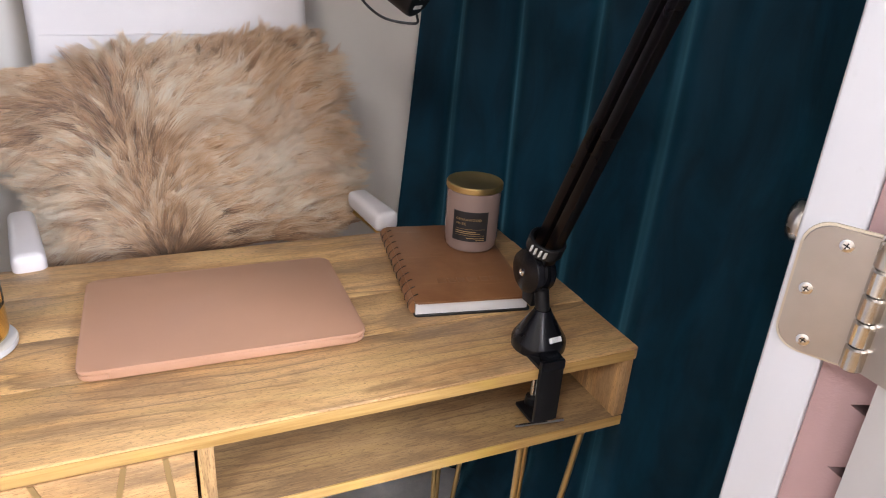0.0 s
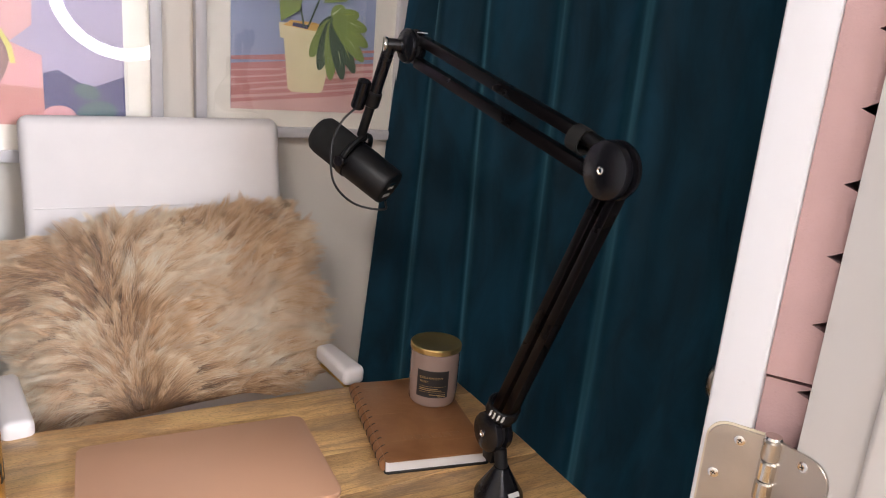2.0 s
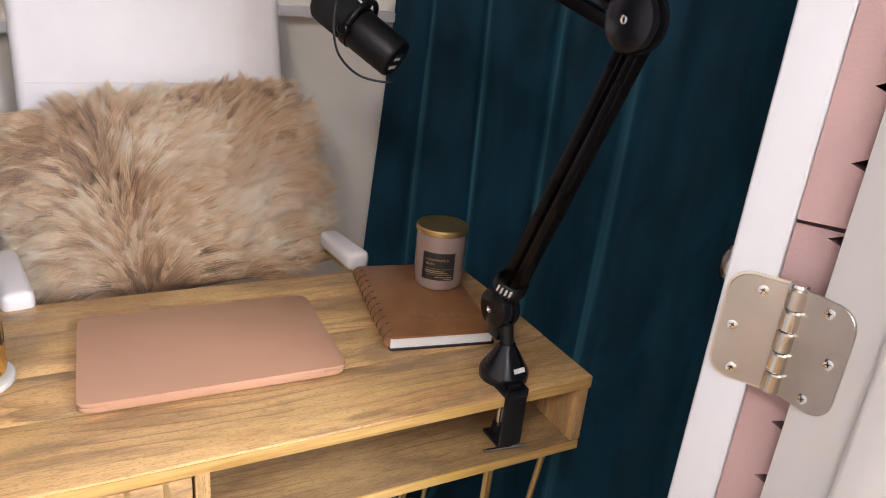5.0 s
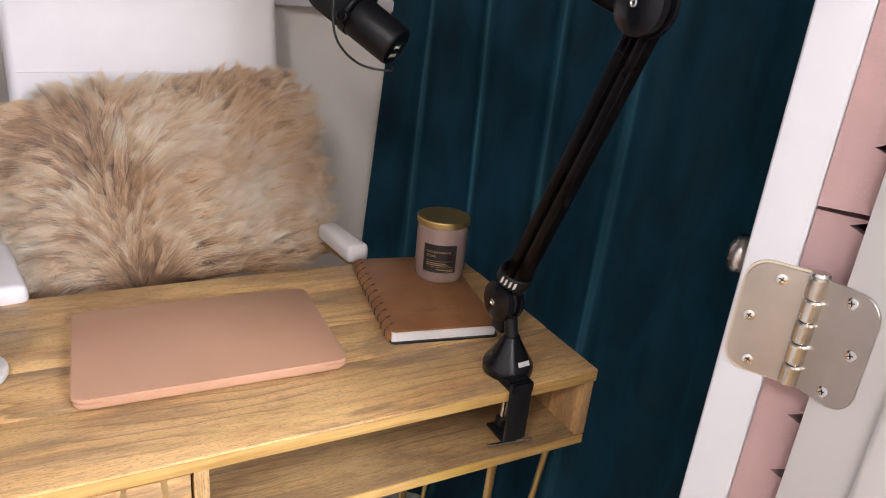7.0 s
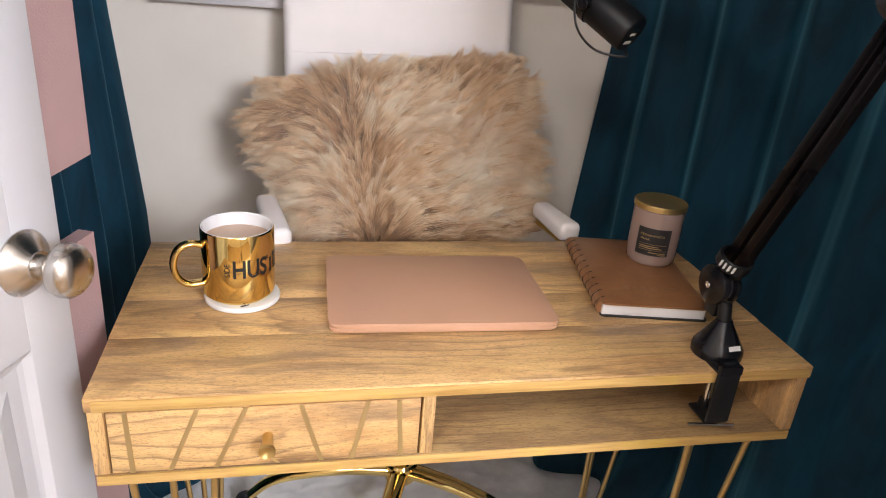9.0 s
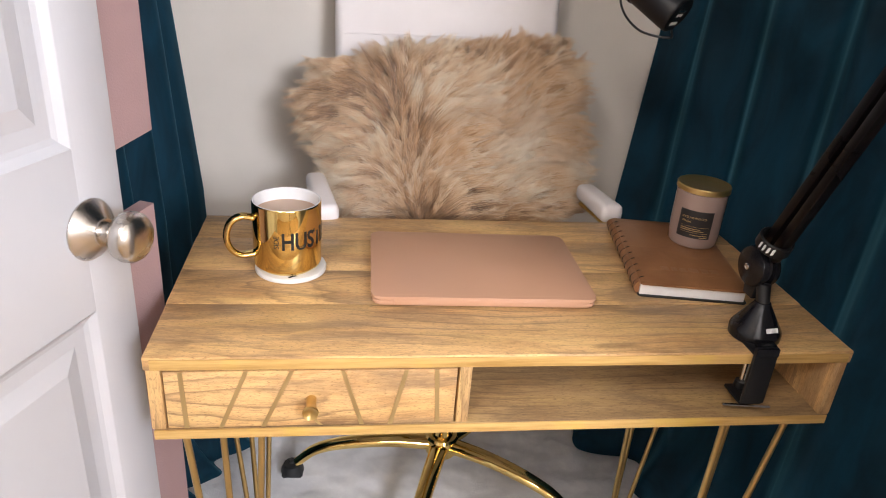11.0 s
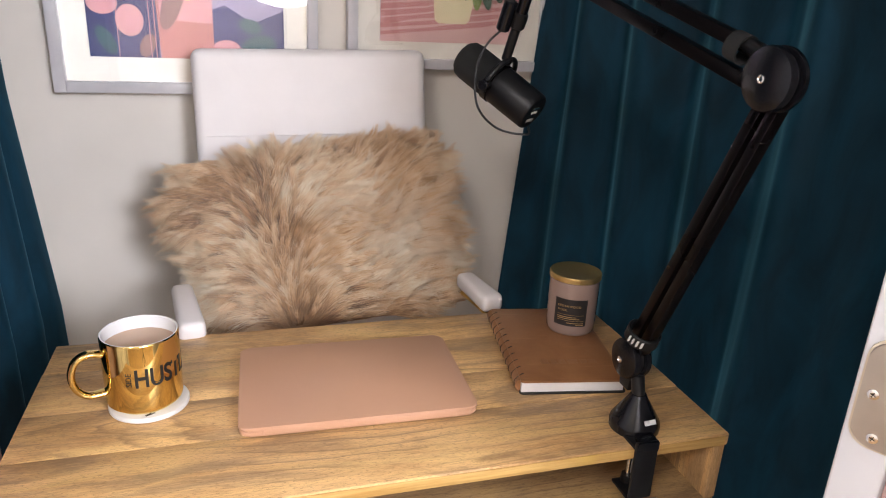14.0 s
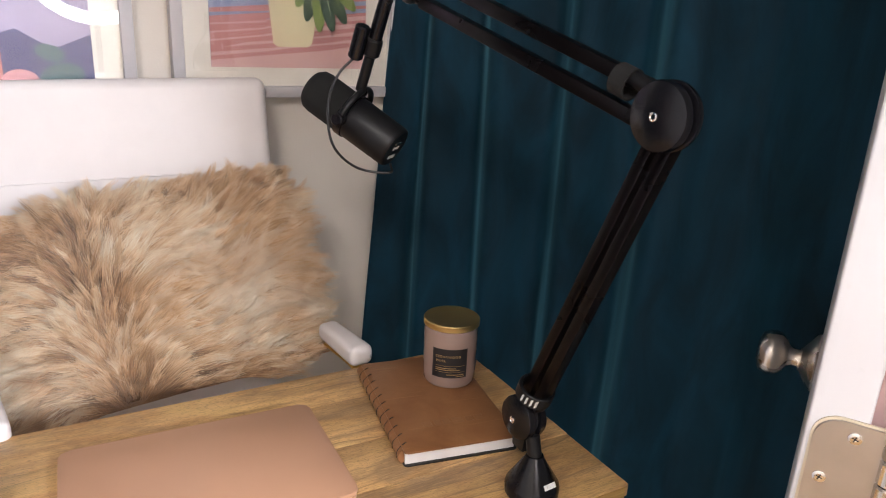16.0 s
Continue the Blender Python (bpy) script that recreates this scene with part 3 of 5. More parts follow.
curtain("curtain", [(0.882, 0.80), (0.93, 0.64), (0.99, 0.45), (1.045, 0.26), (1.09, 0.10), (1.16, -0.06), (1.22, -0.22)], 2.3,
        [(0.050, 0.065, 0.9), (0.185, 0.085, 1.1), (0.325, 0.075, 1.2), (0.460, 0.085, 1.3), (0.655, 0.130, 1.1), (0.90, 0.17, 0.40)],
        0.056, Vector((-0.19, 0.0, 0)), "dark teal velvet curtain hanging in deep folds beside the desk", -0.13, 3)
curtain("curtain", [(-0.108, 0.80), (-0.130, 0.66), (-0.160, 0.50), (-0.20, 0.30), (-0.22, 0.12)], 2.3,
        [(0.06, 0.050, -1.1), (0.21, 0.060, -1.4), (0.37, 0.055, -1.6), (0.53, 0.065, -1.3), (0.68, 0.06, -1.1), (0.85, 0.07, -1.0)],
        0.036, Vector((0.07, 0.0, 0)), "dark teal velvet curtain hanging against the side wall", 0.11, 8, 0.8, Vector((0.03, 0, 0)))

# ---- the rug ----
bm = bmesh.new()
bmesh.ops.create_grid(bm, x_segments=150, y_segments=120, size=0.5)
for v in bm.verts:
    x, y = v.co.x * 1.42 + 0.46, v.co.y * 1.0 + 0.31
    h = 0.020 + 0.010 * noise.noise(Vector((x * 7, y * 9, 0))) + 0.006 * noise.noise(Vector((x * 22, y * 26, 2))) + 0.003 * noise.noise(Vector((x * 70, y * 70, 5)))
    edge = min(1.0, 12 * (0.5 - max(abs(v.co.x), abs(v.co.y))))
    v.co = (x, y, 0.002 + h * max(edge, 0.1))
tagged(part("rug", bm, RUG, None, angle=180), "rumpled white faux fur rug on the floor under the desk", "rug")

# ---- the desk ----
W, D, TOP, LOW = 0.856, 0.405, 0.760, 0.645
desk = thing("desk", "mango wood desk with drawer, open shelf and brass hairpin legs", "desk", pose(W / 2, D / 2, 0))


def on_desk(name, bm, mat, label=""):
    ob = part(name, bm, mat, desk, label)
    ob.matrix_parent_inverse = desk.matrix_world.inverted()
    return ob


desktop = on_desk("desktop", box(-0.003, W + 0.001, 0.002, D - 0.002, TOP - 0.0178, TOP - 0.0012), WOOD_TOP)
for y0, y1 in ((-0.002, 0.118), (0.118, 0.212), (0.212, 0.318), (0.318, D)):
    part("board", box(-0.004, W + 0.002, y0, y1, TOP - 0.018, TOP, 0.0022 if y0 < 0 or y1 == D else 0.0005, 2), WOOD_TOP, desktop)
on_desk("front_edge", box(0.004, W - 0.004, -0.0034, -0.0018, TOP - 0.0165, TOP - 0.003, 0.0006), EDGE, "yellowish sapwood front edge")
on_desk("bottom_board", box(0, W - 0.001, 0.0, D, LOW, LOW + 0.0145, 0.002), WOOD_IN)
on_desk("front_edge", box(0.0, W - 0.003, -0.0020, 0.0004, LOW + 0.001, LOW + 0.0138, 0.0006), EDGE, "yellowish sapwood front edge")
on_desk("side_panel", box(-0.002, 0.014, 0.0, D, LOW + 0.0145, TOP - 0.018, 0.0015), WOOD_SIDE)
on_desk("side_panel", box(W - 0.016, W, 0.0, D, LOW + 0.0145, TOP - 0.018, 0.0015), WOOD_SIDE)
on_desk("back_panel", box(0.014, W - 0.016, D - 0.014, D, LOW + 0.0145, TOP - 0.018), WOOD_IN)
on_desk("divider", box(0.3535, 0.3685, 0.001, D - 0.014, LOW + 0.0145, TOP - 0.018, 0.0012), WOOD_SIDE)
on_desk("corner_block", box(W - 0.046, W - 0.016, 0.20, 0.23, LOW + 0.0145, TOP - 0.018, 0.001), WOOD_SIDE)
on_desk("bracket", box(W - 0.034, W - 0.017, 0.020, 0.030, TOP - 0.027, TOP - 0.0185, 0.001), BLACK, "small black metal bracket")
DZ0, DZ1 = LOW + 0.0165, TOP - 0.0200
drawer = on_desk("drawer", box(0.0165, 0.3505, -0.001, 0.017, DZ0, DZ1, 0.0012), WOOD_FRONT, "pale wooden drawer front with inlaid brass lines")
db = box(0.024, 0.344, 0.017, D - 0.03, DZ0 + 0.004, DZ0 + 0.012)
box(0.024, 0.034, 0.017, D - 0.03, DZ0 + 0.012, DZ1 - 0.008, bm=db), box(0.334, 0.344, 0.017, D - 0.03, DZ0 + 0.012, DZ1 - 0.008, bm=db)
part("drawer_box", db, WOOD_IN, drawer)
for xt, xb in ((0.0350, 0.0375), (0.107, 0.076), (0.158, 0.124), (0.216, 0.239), (0.290, 0.273), (0.3255, 0.3305)):
    w = 0.0026
    bm = prism([(xb - w, DZ0 + 0.0005), (xb + w, DZ0 + 0.0005), (xt + w, DZ1 - 0.0005), (xt - w, DZ1 - 0.0005)], 0.0008, 0.0021, 0.0, 1, pose(0, 0, 0, 90, 0, 0))
    part("inlay", bm, INLAY, drawer, "brass inlay strip")
bm = prism([(0.1885, DZ0 + 0.0005), (0.193, DZ0 + 0.0005), (0.181, DZ0 + 0.013), (0.177, DZ0 + 0.013)], 0.0006, 0.0013, 0.0, 1, pose(0, 0, 0, 90, 0, 0))
part("inlay", bm, INLAY, drawer, "brass inlay strip")
part("drawer_knob", lathe([(0, 0), (0.0058, 0), (0.0062, 0.004), (0.0060, 0.014), (0.0068, 0.019), (0.0088, 0.024), (0.0096, 0.027), (0.0088, 0.0285), (0.0060, 0.0272), (0.003, 0.0255), (0, 0.025)], 32, Matrix.Translation((0.180, -0.001, 0.700)) @ pose(0, 0, 0, 90, 0, 0)), BRASS, drawer, "flared brass knob")


def hairpin(x, y, sx, sy):
    leg = on_desk("hairpin_leg", prism([(x - 0.05, y - 0.03), (x + 0.05, y - 0.03), (x + 0.05, y + 0.03), (x - 0.05, y + 0.03)], LOW - 0.004, LOW, 0.0008), GOLDLEG, "brass-coloured steel hairpin leg")
    foot = Vector((x + sx * 0.02, y + sy * 0.005, 0.028))
    for dx, dy in ((-0.045, -0.018), (0.045, -0.018), (-0.010, 0.022)):
        top = Vector((x + dx, y + dy, LOW - 0.004))
        low = foot + Vector((dx * 0.16, dy * 0.2, 0))
        bm = tube([top, top.lerp(low, 0.5), low, low + Vector((-dx * 0.08, -dy * 0.1, -0.004))], 0.0044, 12)
        part("rod", bm, GOLDLEG, leg)


for x, y, sx, sy in ((0.074, 0.038, 0.4, 1), (0.770, 0.038, -1.6, 1), (0.056, D - 0.06, 0.5, -1), (0.796, D - 0.06, -1.2, -1)):
    hairpin(x, y, sx, sy)

# ---- on the desk ----
# closed laptop
lx, ly = 0.4045, 0.212
laptop = thing("laptop", "closed rose gold laptop lying on the wooden desk", "laptop", pose(lx, ly, TOP, 0, 0, -1.6))
part("base", prism(rounded(0.300, 0.206, 0.012), 0.0012, 0.0072, 0.0022, 3), ROSEGOLD, laptop)
part("lid", prism(rounded(0.302, 0.208, 0.0125), 0.0080, 0.0138, 0.0024, 3), ROSEGOLD, laptop)
part("hinge_strip", box(-0.121, 0.121, -0.1046, -0.097, 0.0016, 0.0108, 0.0009), ROSEGOLD, laptop)
for x, y in ((-0.13, -0.085), (0.13, -0.085), (-0.13, 0.085), (0.13, 0.085)):
    part("foot", lathe([(0, 0), (0.006, 0), (0.006, 0.0013), (0, 0.0013)], 16, pose(x, y, 0)), RUBBER, laptop)

# coaster and mug
coaster = tagged(part("coaster", lathe([(0, 0), (0.046, 0), (0.0485, 0.0015), (0.0490, 0.005), (0.0478, 0.0075), (0.045, 0.008), (0, 0.008)], 56, pose(0.1425, 0.2165, TOP)), COASTER), "round white marble coaster under the gold mug", "coaster")
bm = prism([(-0.004, -0.0015), (0.0065, 0.0045), (0.0045, 0.0060), (0.002, 0.0035), (0.001, 0.0055), (-0.0055, 0.0005)], 0.0078, 0.0084, 0.0, 1, pose(0.1470, 0.1740, TOP))
part("mark", bm, INK_BLACK, coaster, "small dark printed mark")
MUGZ = TOP + 0.008
mug = thing("mug", "shiny gold mug with black lettering, filled with milky coffee", "mug", pose(0.1385, 0.2170, MUGZ))
R, HM = 0.0462, 0.0965
outer = [(0, 0), (0.038, 0.0), (0.0395, 0.002), (0.0405, 0.004), (0.0452, 0.006), (0.0461, 0.010), (R, HM - 0.0022), (0.0459, HM - 0.0008)]
part("body", lathe(outer + [(0.0452, HM)], 72), GOLD, mug, "mirror-bright gold glaze")
part("inside", lathe([(0.0453, HM), (0.0444, HM + 0.0002), (0.0434, HM - 0.001), (0.0430, HM - 0.006), (0.0427, 0.012), (0.036, 0.006), (0, 0.005)], 72), CERAMIC, mug, "white glazed inside")
part("coffee", lathe([(0, HM - 0.017), (0.0429, HM - 0.017)], 64), COFFEE, mug, "milky coffee")
hp = smooth_path([(0.0435, 0, 0.074), (0.060, 0, 0.0775), (0.0745, 0, 0.070), (0.0805, 0, 0.052), (0.0765, 0, 0.034), (0.064, 0, 0.0225), (0.0435, 0, 0.022)], 7)
bm = tube(hp, 0.0046, 16, flat=1.55, up=(0, 1, 0))
bmesh.ops.transform(bm, matrix=pose(0, 0, 0, 0, 0, 197), verts=bm.verts)
part("handle", bm, GOLD, mug)


def wrap(angle, z, turn=0.0):
    """A pose on the mug's side, facing out; angle from -y towards +x."""
    return pose(0, 0, 0, 0, 0, angle) @ Matrix.Translation((0, -(R + 0.00018), z)) @ pose(0, 0, 0, 90, 0, 0) @ pose(0, 0, 0, 0, 0, turn)


lettering("lettering", "HUSTLE", 0.0250, INK_BLACK, mug, wrap(48, 0.0520), 0.00012, R, 1.0, 0.0006, 1.34)
lettering("lettering", "SIDE", 0.0098, INK_BLACK, mug, wrap(-13, 0.0520, 90), 0.00012, None, 0.95)

# leather notebook
book = thing("notebook", "brown leather notebook with laced spine and white pages", "notebook", pose(0.7190, 0.2445, TOP, 0, 0, -9.5))
BW, BD, BH = 0.152, 0.238, 0.021
cover = prism(rounded(BW, BD, 0.004), BH - 0.0028, BH, 0.001, 2)
part("cover", cover, LEATHER, book)
part("back_cover", prism(rounded(BW, BD, 0.004), 0.0, 0.0026, 0.001, 2), INK_BLACK, book, "dark back cover")
bm = box(-BW / 2 + 0.0015, BW / 2 - 0.0045, -BD / 2 + 0.003, BD / 2 - 0.004, 0.0027, BH - 0.003)
part("page_block", bm, PAPER, book, "white page block")
bm = tube([(-BW / 2 + 0.004, -BD / 2 + 0.008, BH / 2), (-BW / 2 + 0.004, BD / 2 - 0.001, BH / 2)], BH / 2 - 0.0002, 20, flat=1.0)
part("spine", bm, LEATHER, book)
for i in range(11):
    y = -BD / 2 + 0.018 + i * 0.0202
    bm = tube(smooth_path([(-BW / 2 + 0.0075, y + 0.003, BH + 0.0004), (-BW / 2 + 0.003, y, BH + 0.0006), (-BW / 2 - 0.0056, y - 0.003, BH * 0.72), (-BW / 2 - 0.0062, y - 0.005, BH * 0.35)], 5), 0.0006, 8)
    part("lace", bm, INK_BLACK, book, "dark leather lacing")
for i, (x, w) in enumerate(((-0.030, 0.012), (-0.016, 0.009), (-0.004, 0.010), (0.012, 0.014), (0.028, 0.010), (0.042, 0.012))):
    part("embossing", box(x - w / 2, x + w / 2, -0.072, -0.058, BH - 0.001, BH + 0.0003, 0.0002, 1), LEATHER, book)

# candle
candle = thing("candle", "mauve glass candle jar with a brushed brass lid on the notebook", "candle", pose(0.7665, 0.2860, TOP + BH))
CR, CH = 0.0390, 0.088
part("jar", lathe([(0, 0), (CR - 0.007, 0), (CR - 0.0035, 0.0012), (CR - 0.001, 0.0055), (CR - 0.0004, 0.02), (CR, CH), (CR - 0.002, CH + 0.0006), (0, CH + 0.0006)], 64), CANDLE, candle)
lid = part("lid", lathe([(CR + 0.0001, CH + 0.0006), (CR + 0.0014, CH + 0.0014), (CR + 0.0014, CH + 0.0085), (CR + 0.0004, CH + 0.0098), (CR - 0.004, CH + 0.0098), (CR - 0.006, CH + 0.0092), (0, CH + 0.0092)], 64), LIDBRASS, candle, "brushed brass lid")
la0 = -30.0


def on_jar(angle, z, lift=0.0):
    return pose(0, 0, 0, 0, 0, angle) @ Matrix.Translation((0, -(CR + lift), z)) @ pose(0, 0, 0, 90, 0, 0)


bm = bmesh.new()
cols = []
for i in range(17):
    a = radians(-90 + la0 - 38 + 76 * i / 16)
    cols.append([bm.verts.new(((CR + r) * math.cos(a), (CR + r) * math.sin(a), z)) for r, z in ((0.0003, 0.019), (0.0003, 0.063), (-0.0006, 0.063), (-0.0006, 0.019))])
for a, b in zip(cols, cols[1:]):
    for k in range(4):
        bm.faces.new((a[k], a[(k + 1) % 4], b[(k + 1) % 4], b[k]))
bm.faces.new(cols[0]), bm.faces.new(cols[-1])
paper = part("label", bm, LABEL, candle, "black paper label with gold print")
lettering("lettering", "CEDARWOOD", 0.0049, INK_GOLD, paper, on_jar(la0 - 4, 0.0515, 0.0004), 0.0001, CR, 1.25)
lettering("lettering", "MUSK", 0.0049, INK_GOLD, paper, on_jar(la0 - 19, 0.0450, 0.0004), 0.0001, CR, 1.25)


def jar_bar(z, a0, a1, h):
    bm = bmesh.new()
    rows = []
    for i in range(9):
        a = radians(-90 + la0 + a0 + (a1 - a0) * i / 8)
        rows.append([bm.verts.new(((CR + 0.0005) * math.cos(a), (CR + 0.0005) * math.sin(a), q)) for q in (z - h / 2, z + h / 2)])
    for p, q in zip(rows, rows[1:]):
        bm.faces.new((p[0], q[0], q[1], p[1]))
    part("printed_line", bm, INK_GOLD, paper)


for z, a0, a1, h in ((0.0375, -30, 32, 0.0004), (0.0340, -30, 14, 0.0011), (0.0312, -30, 22, 0.0011), (0.0280, -30, 32, 0.0004), (0.0242, -6, 32, 0.0010), (0.0214, 14, 32, 0.0010)):
    jar_bar(z, a0, a1, h)

# ---- microphone arm ----
PIV, ELB, TIP = Vector((0.7385, 0.062, 0.848)), Vector((0.7580, -0.070, 1.212)), Vector((0.6960, 0.301, 1.322))
arm = thing("microphone_boom", "black jointed microphone boom clamped to the desk edge", "microphone boom", pose(0.742, 0.035, TOP))


def on_arm(name, bm, mat, label="", parent=None):
    ob = part(name, bm, mat, parent or arm, label)
    if parent is None:
        ob.matrix_parent_inverse = arm.matrix_world.inverted()
    return ob


# clamp: cone, strap, screw, tommy bar
on_arm("base", lathe([(0, 0.0005), (0.0305, 0.0005), (0.0318, 0.002), (0.0322, 0.010), (0.0312, 0.014), (0.0115, 0.046), (0.0098, 0.050), (0, 0.050)], 56, pose(0.7405, 0.037, TOP)), BLACKGLOSS)
strap = box(0.7150, 0.7460, -0.0135, -0.0085, 0.690, 0.772, 0.0015)
box(0.7150, 0.7460, -0.0100, 0.030, 0.7605, 0.7650, 0.0015, bm=strap)
box(0.7150, 0.7460, -0.0100, 0.030, 0.6860, 0.6905, 0.0015, bm=strap)
on_arm("clamp_strap", strap, BLACK)
on_arm("badge_face", prism([(0.7160, -0.0150), (0.7450, -0.0150), (0.7480, 0.02), (0.7300, 0.02)], 0.7606, 0.7720, 0.001), BLACKGLOSS)
for i in range(4):
    on_arm("badge", box(-0.0082 + i * 0.0043, -0.0047 + i * 0.0043, -0.0006, 0.0006, -0.0030, 0.0030, 0, 1, m=pose(0.7445, 0.0095, 0.7835, -32, 0, 6)), INK_WHITE, "plain white badge mark")
on_arm("clamp_screw", rod((0.7330, 0.022, 0.676), (0.7330, 0.022, 0.738), 0.0042, 14), STEEL)
on_arm("pressure_pad", lathe([(0, 0), (0.012, 0), (0.0125, 0.003), (0.008, 0.006), (0, 0.006)], 28, pose(0.7330, 0.022, 0.7357)), BLACK)
on_arm("clamp_nut", lathe([(0, 0), (0.0088, 0), (0.0092, 0.002), (0.0080, 0.010), (0, 0.010)], 28, pose(0.7330, 0.022, 0.6905)), BLACK)
on_arm("tommy_bar", rod((0.702, 0.004, 0.6770), (0.764, -0.004, 0.6770), 0.0018, 10), STEEL)
on_arm("post", rod((0.7405, 0.037, TOP + 0.046), (0.7405, 0.045, TOP + 0.072), 0.0085, 20), BLACK)

AX = Vector((-1.0, -0.10, 0.0)).normalized()  # the way the discs face


def disc(c, r, half, flip=1.0):
    """A domed joint disc about AX."""
    m = along(c, Vector(c) + AX * flip)
    return lathe([(0, half + 0.0035), (r * 0.35, half + 0.0030), (r * 0.72, half + 0.0012), (r * 0.95, half - 0.0015), (r, half - 0.0045), (r, 0.001), (r * 0.9, 0), (0, 0)], 44, m)


def joint(c, r, half):
    for s in (1, -1):
        d = on_arm("joint_disc", disc(Vector(c) + AX * s * 0.0035, r, half, s), BLACKGLOSS)
    on_arm("joint_core", lathe([(0, -0.006), (r * 0.8, -0.006), (r * 0.8, 0.006), (0, 0.006)], 36, along(c, Vector(c) + AX)), RUBBER)
    on_arm("joint_bolt", lathe([(0, 0), (0.0042, 0), (0.0042, 0.0016), (0.0030, 0.0022), (0.0022, 0.0010), (0, 0.0010)], 6 * 3, along(Vector(c) + AX * (half + 0.0062), Vector(c) + AX * 0.1)), SCREWM)


joint(PIV, 0.0265, 0.0105)
joint(ELB, 0.0315, 0.0095)
joint(TIP, 0.0235, 0.0090)
on_arm("yoke", prism([(-0.010, -0.030), (0.010, -0.030), (0.016, 0.006), (-0.016, 0.006)], -0.006, 0.006, 0.0015, 2, Matrix.Translation(PIV + Vector((0, 0, -0.012))) @ pose(0, 0, 0, 90, 0, 90)), BLACK)


def twin(a, b, gap, r, perp):
    """Two parallel square tubes from a to b, set apart along perp."""
    a, b, perp = Vector(a), Vector(b), Vector(perp)
    w = (b - a).normalized()
    perp = (perp - w * perp.dot(w)).normalized()
    side = w.cross(perp)
    for s in (1, -1):
        bm = bmesh.new()
        n = (b - a).length
        box(-r, r, -r, r, 0.022, n - 0.022, 0.0022, 2, bm=bm)
        m = Matrix((perp, side, w)).transposed().to_4x4()
        m.translation = a + perp * gap * s
        bmesh.ops.transform(bm, matrix=m, verts=bm.verts)
        on_arm("tube", bm, BLACKTUBE)


low_perp = Vector((0.0, 0.94, 0.34))
twin(PIV + Vector((0.002, 0, 0)), ELB + Vector((0.014, 0, 0)), 0.0100, 0.0070, low_perp)
up = (TIP - ELB).normalized()
up_perp = Vector((0, 0, 1)) - up * up.z
twin(ELB + Vector((0.004, 0, 0)), TIP, 0.0150, 0.0072, up_perp)
on_arm("collar", lathe([(0.0205, -0.008), (0.0215, -0.007), (0.0215, 0.007), (0.0205, 0.008), (0.0180, 0.008), (0.0180, -0.008), (0.0205, -0.008)], 32, along(PIV + (ELB - PIV).normalized() * 0.041, ELB)), BLACK)
for i in range(4):
    a = radians(205 + i * 11)
    d = (ELB - PIV).normalized()
    e1 = Vector((-0.75, -0.66, 0)) - d * Vector((-0.75, -0.66, 0)).dot(d)
    e1.normalize()
    e2 = d.cross(e1)
    t = radians(-26 + i * 15)
    c = PIV + d * 0.042 + 0.0222 * (math.cos(t) * e1 + math.sin(t) * e2)
    on_arm("badge", box(-0.0018, 0.0018, -0.0006, 0.0006, -0.0042, 0.0042, 0, 1, m=along(c, c + d) @ pose(0, 0, 0, 0, 0, 0)), INK_WHITE, "plain white badge mark")
on_arm("cable_strap", lathe([(0.0130, -0.009), (0.0150, -0.009), (0.0150, 0.009), (0.0130, 0.009), (0.0130, -0.009)], 28, along(ELB + up * 0.052 + up_perp.normalized() * 0.011, TIP + up_perp.normalized() * 0.011)), FOAM, "black hook-and-loop strap")
on_arm("elbow_link", rod(ELB + up * 0.016 + up_perp.normalized() * 0.014, ELB + up * 0.05 + up_perp.normalized() * 0.018, 0.0075, 16), BLACK)
on_arm("badge", box(-0.0045, 0.0045, -0.0006, 0.0006, -0.008, 0.008, 0, 1, m=along(TIP - up * 0.028 + up_perp.normalized() * 0.027 + AX * 0.007, TIP + up_perp.normalized() * 0.02)), INK_WHITE, "plain white badge mark")
MOUNT = Vector((0.6680, 0.310, 1.322))
on_arm("tip_barrel", rod(TIP + Vector((0.004, -0.002, 0)), MOUNT + Vector((-0.006, 0.002, 0)), 0.0088, 20), BLACKGLOSS)
on_arm("tip_nut", lathe([(0, 0), (0.0095, 0), (0.0102, 0.001), (0.0102, 0.005), (0.0088, 0.006), (0, 0.006)], 24, along(MOUNT + Vector((-0.004, 0.001, 0)), MOUNT + Vector((-0.02, 0.006, 0)))), STEEL)
DROP = Vector((0.654, 0.368, 1.188))
drop = (DROP - MOUNT).normalized()
on_arm("drop_tube", rod(MOUNT, MOUNT + drop * 0.085, 0.0088, 18), BLACKGLOSS)
on_arm("drop_tube", rod(MOUNT + drop * 0.080, DROP, 0.0070, 18), BLACK)
on_arm("sleeve", rod(MOUNT + drop * 0.072, MOUNT + drop * 0.096, 0.0115, 20), BLACK)
plug = MOUNT + drop * 0.078 + Vector((-0.020, 0.0, 0.0))
on_arm("cable_plug", rod(plug - drop * 0.022, plug + drop * 0.022, 0.0098, 20), BLACKGLOSS)

# ---- microphone ----
MREAR, MFRONT = Vector((0.6915, 0.335, 1.116)), Vector((0.6085, 0.430, 1.187))
mw = (MFRONT - MREAR).normalized()
mic = thing("microphone", "black broadcast microphone with foam windscreen hung in a yoke", "microphone", Matrix.Translation(MREAR))


def on_mic(name, bm, mat, label="", parent=None):
    ob = part(name, bm, mat, parent or mic, label)
    if parent is None:
        ob.matrix_parent_inverse = mic.matrix_world.inverted()
    return ob


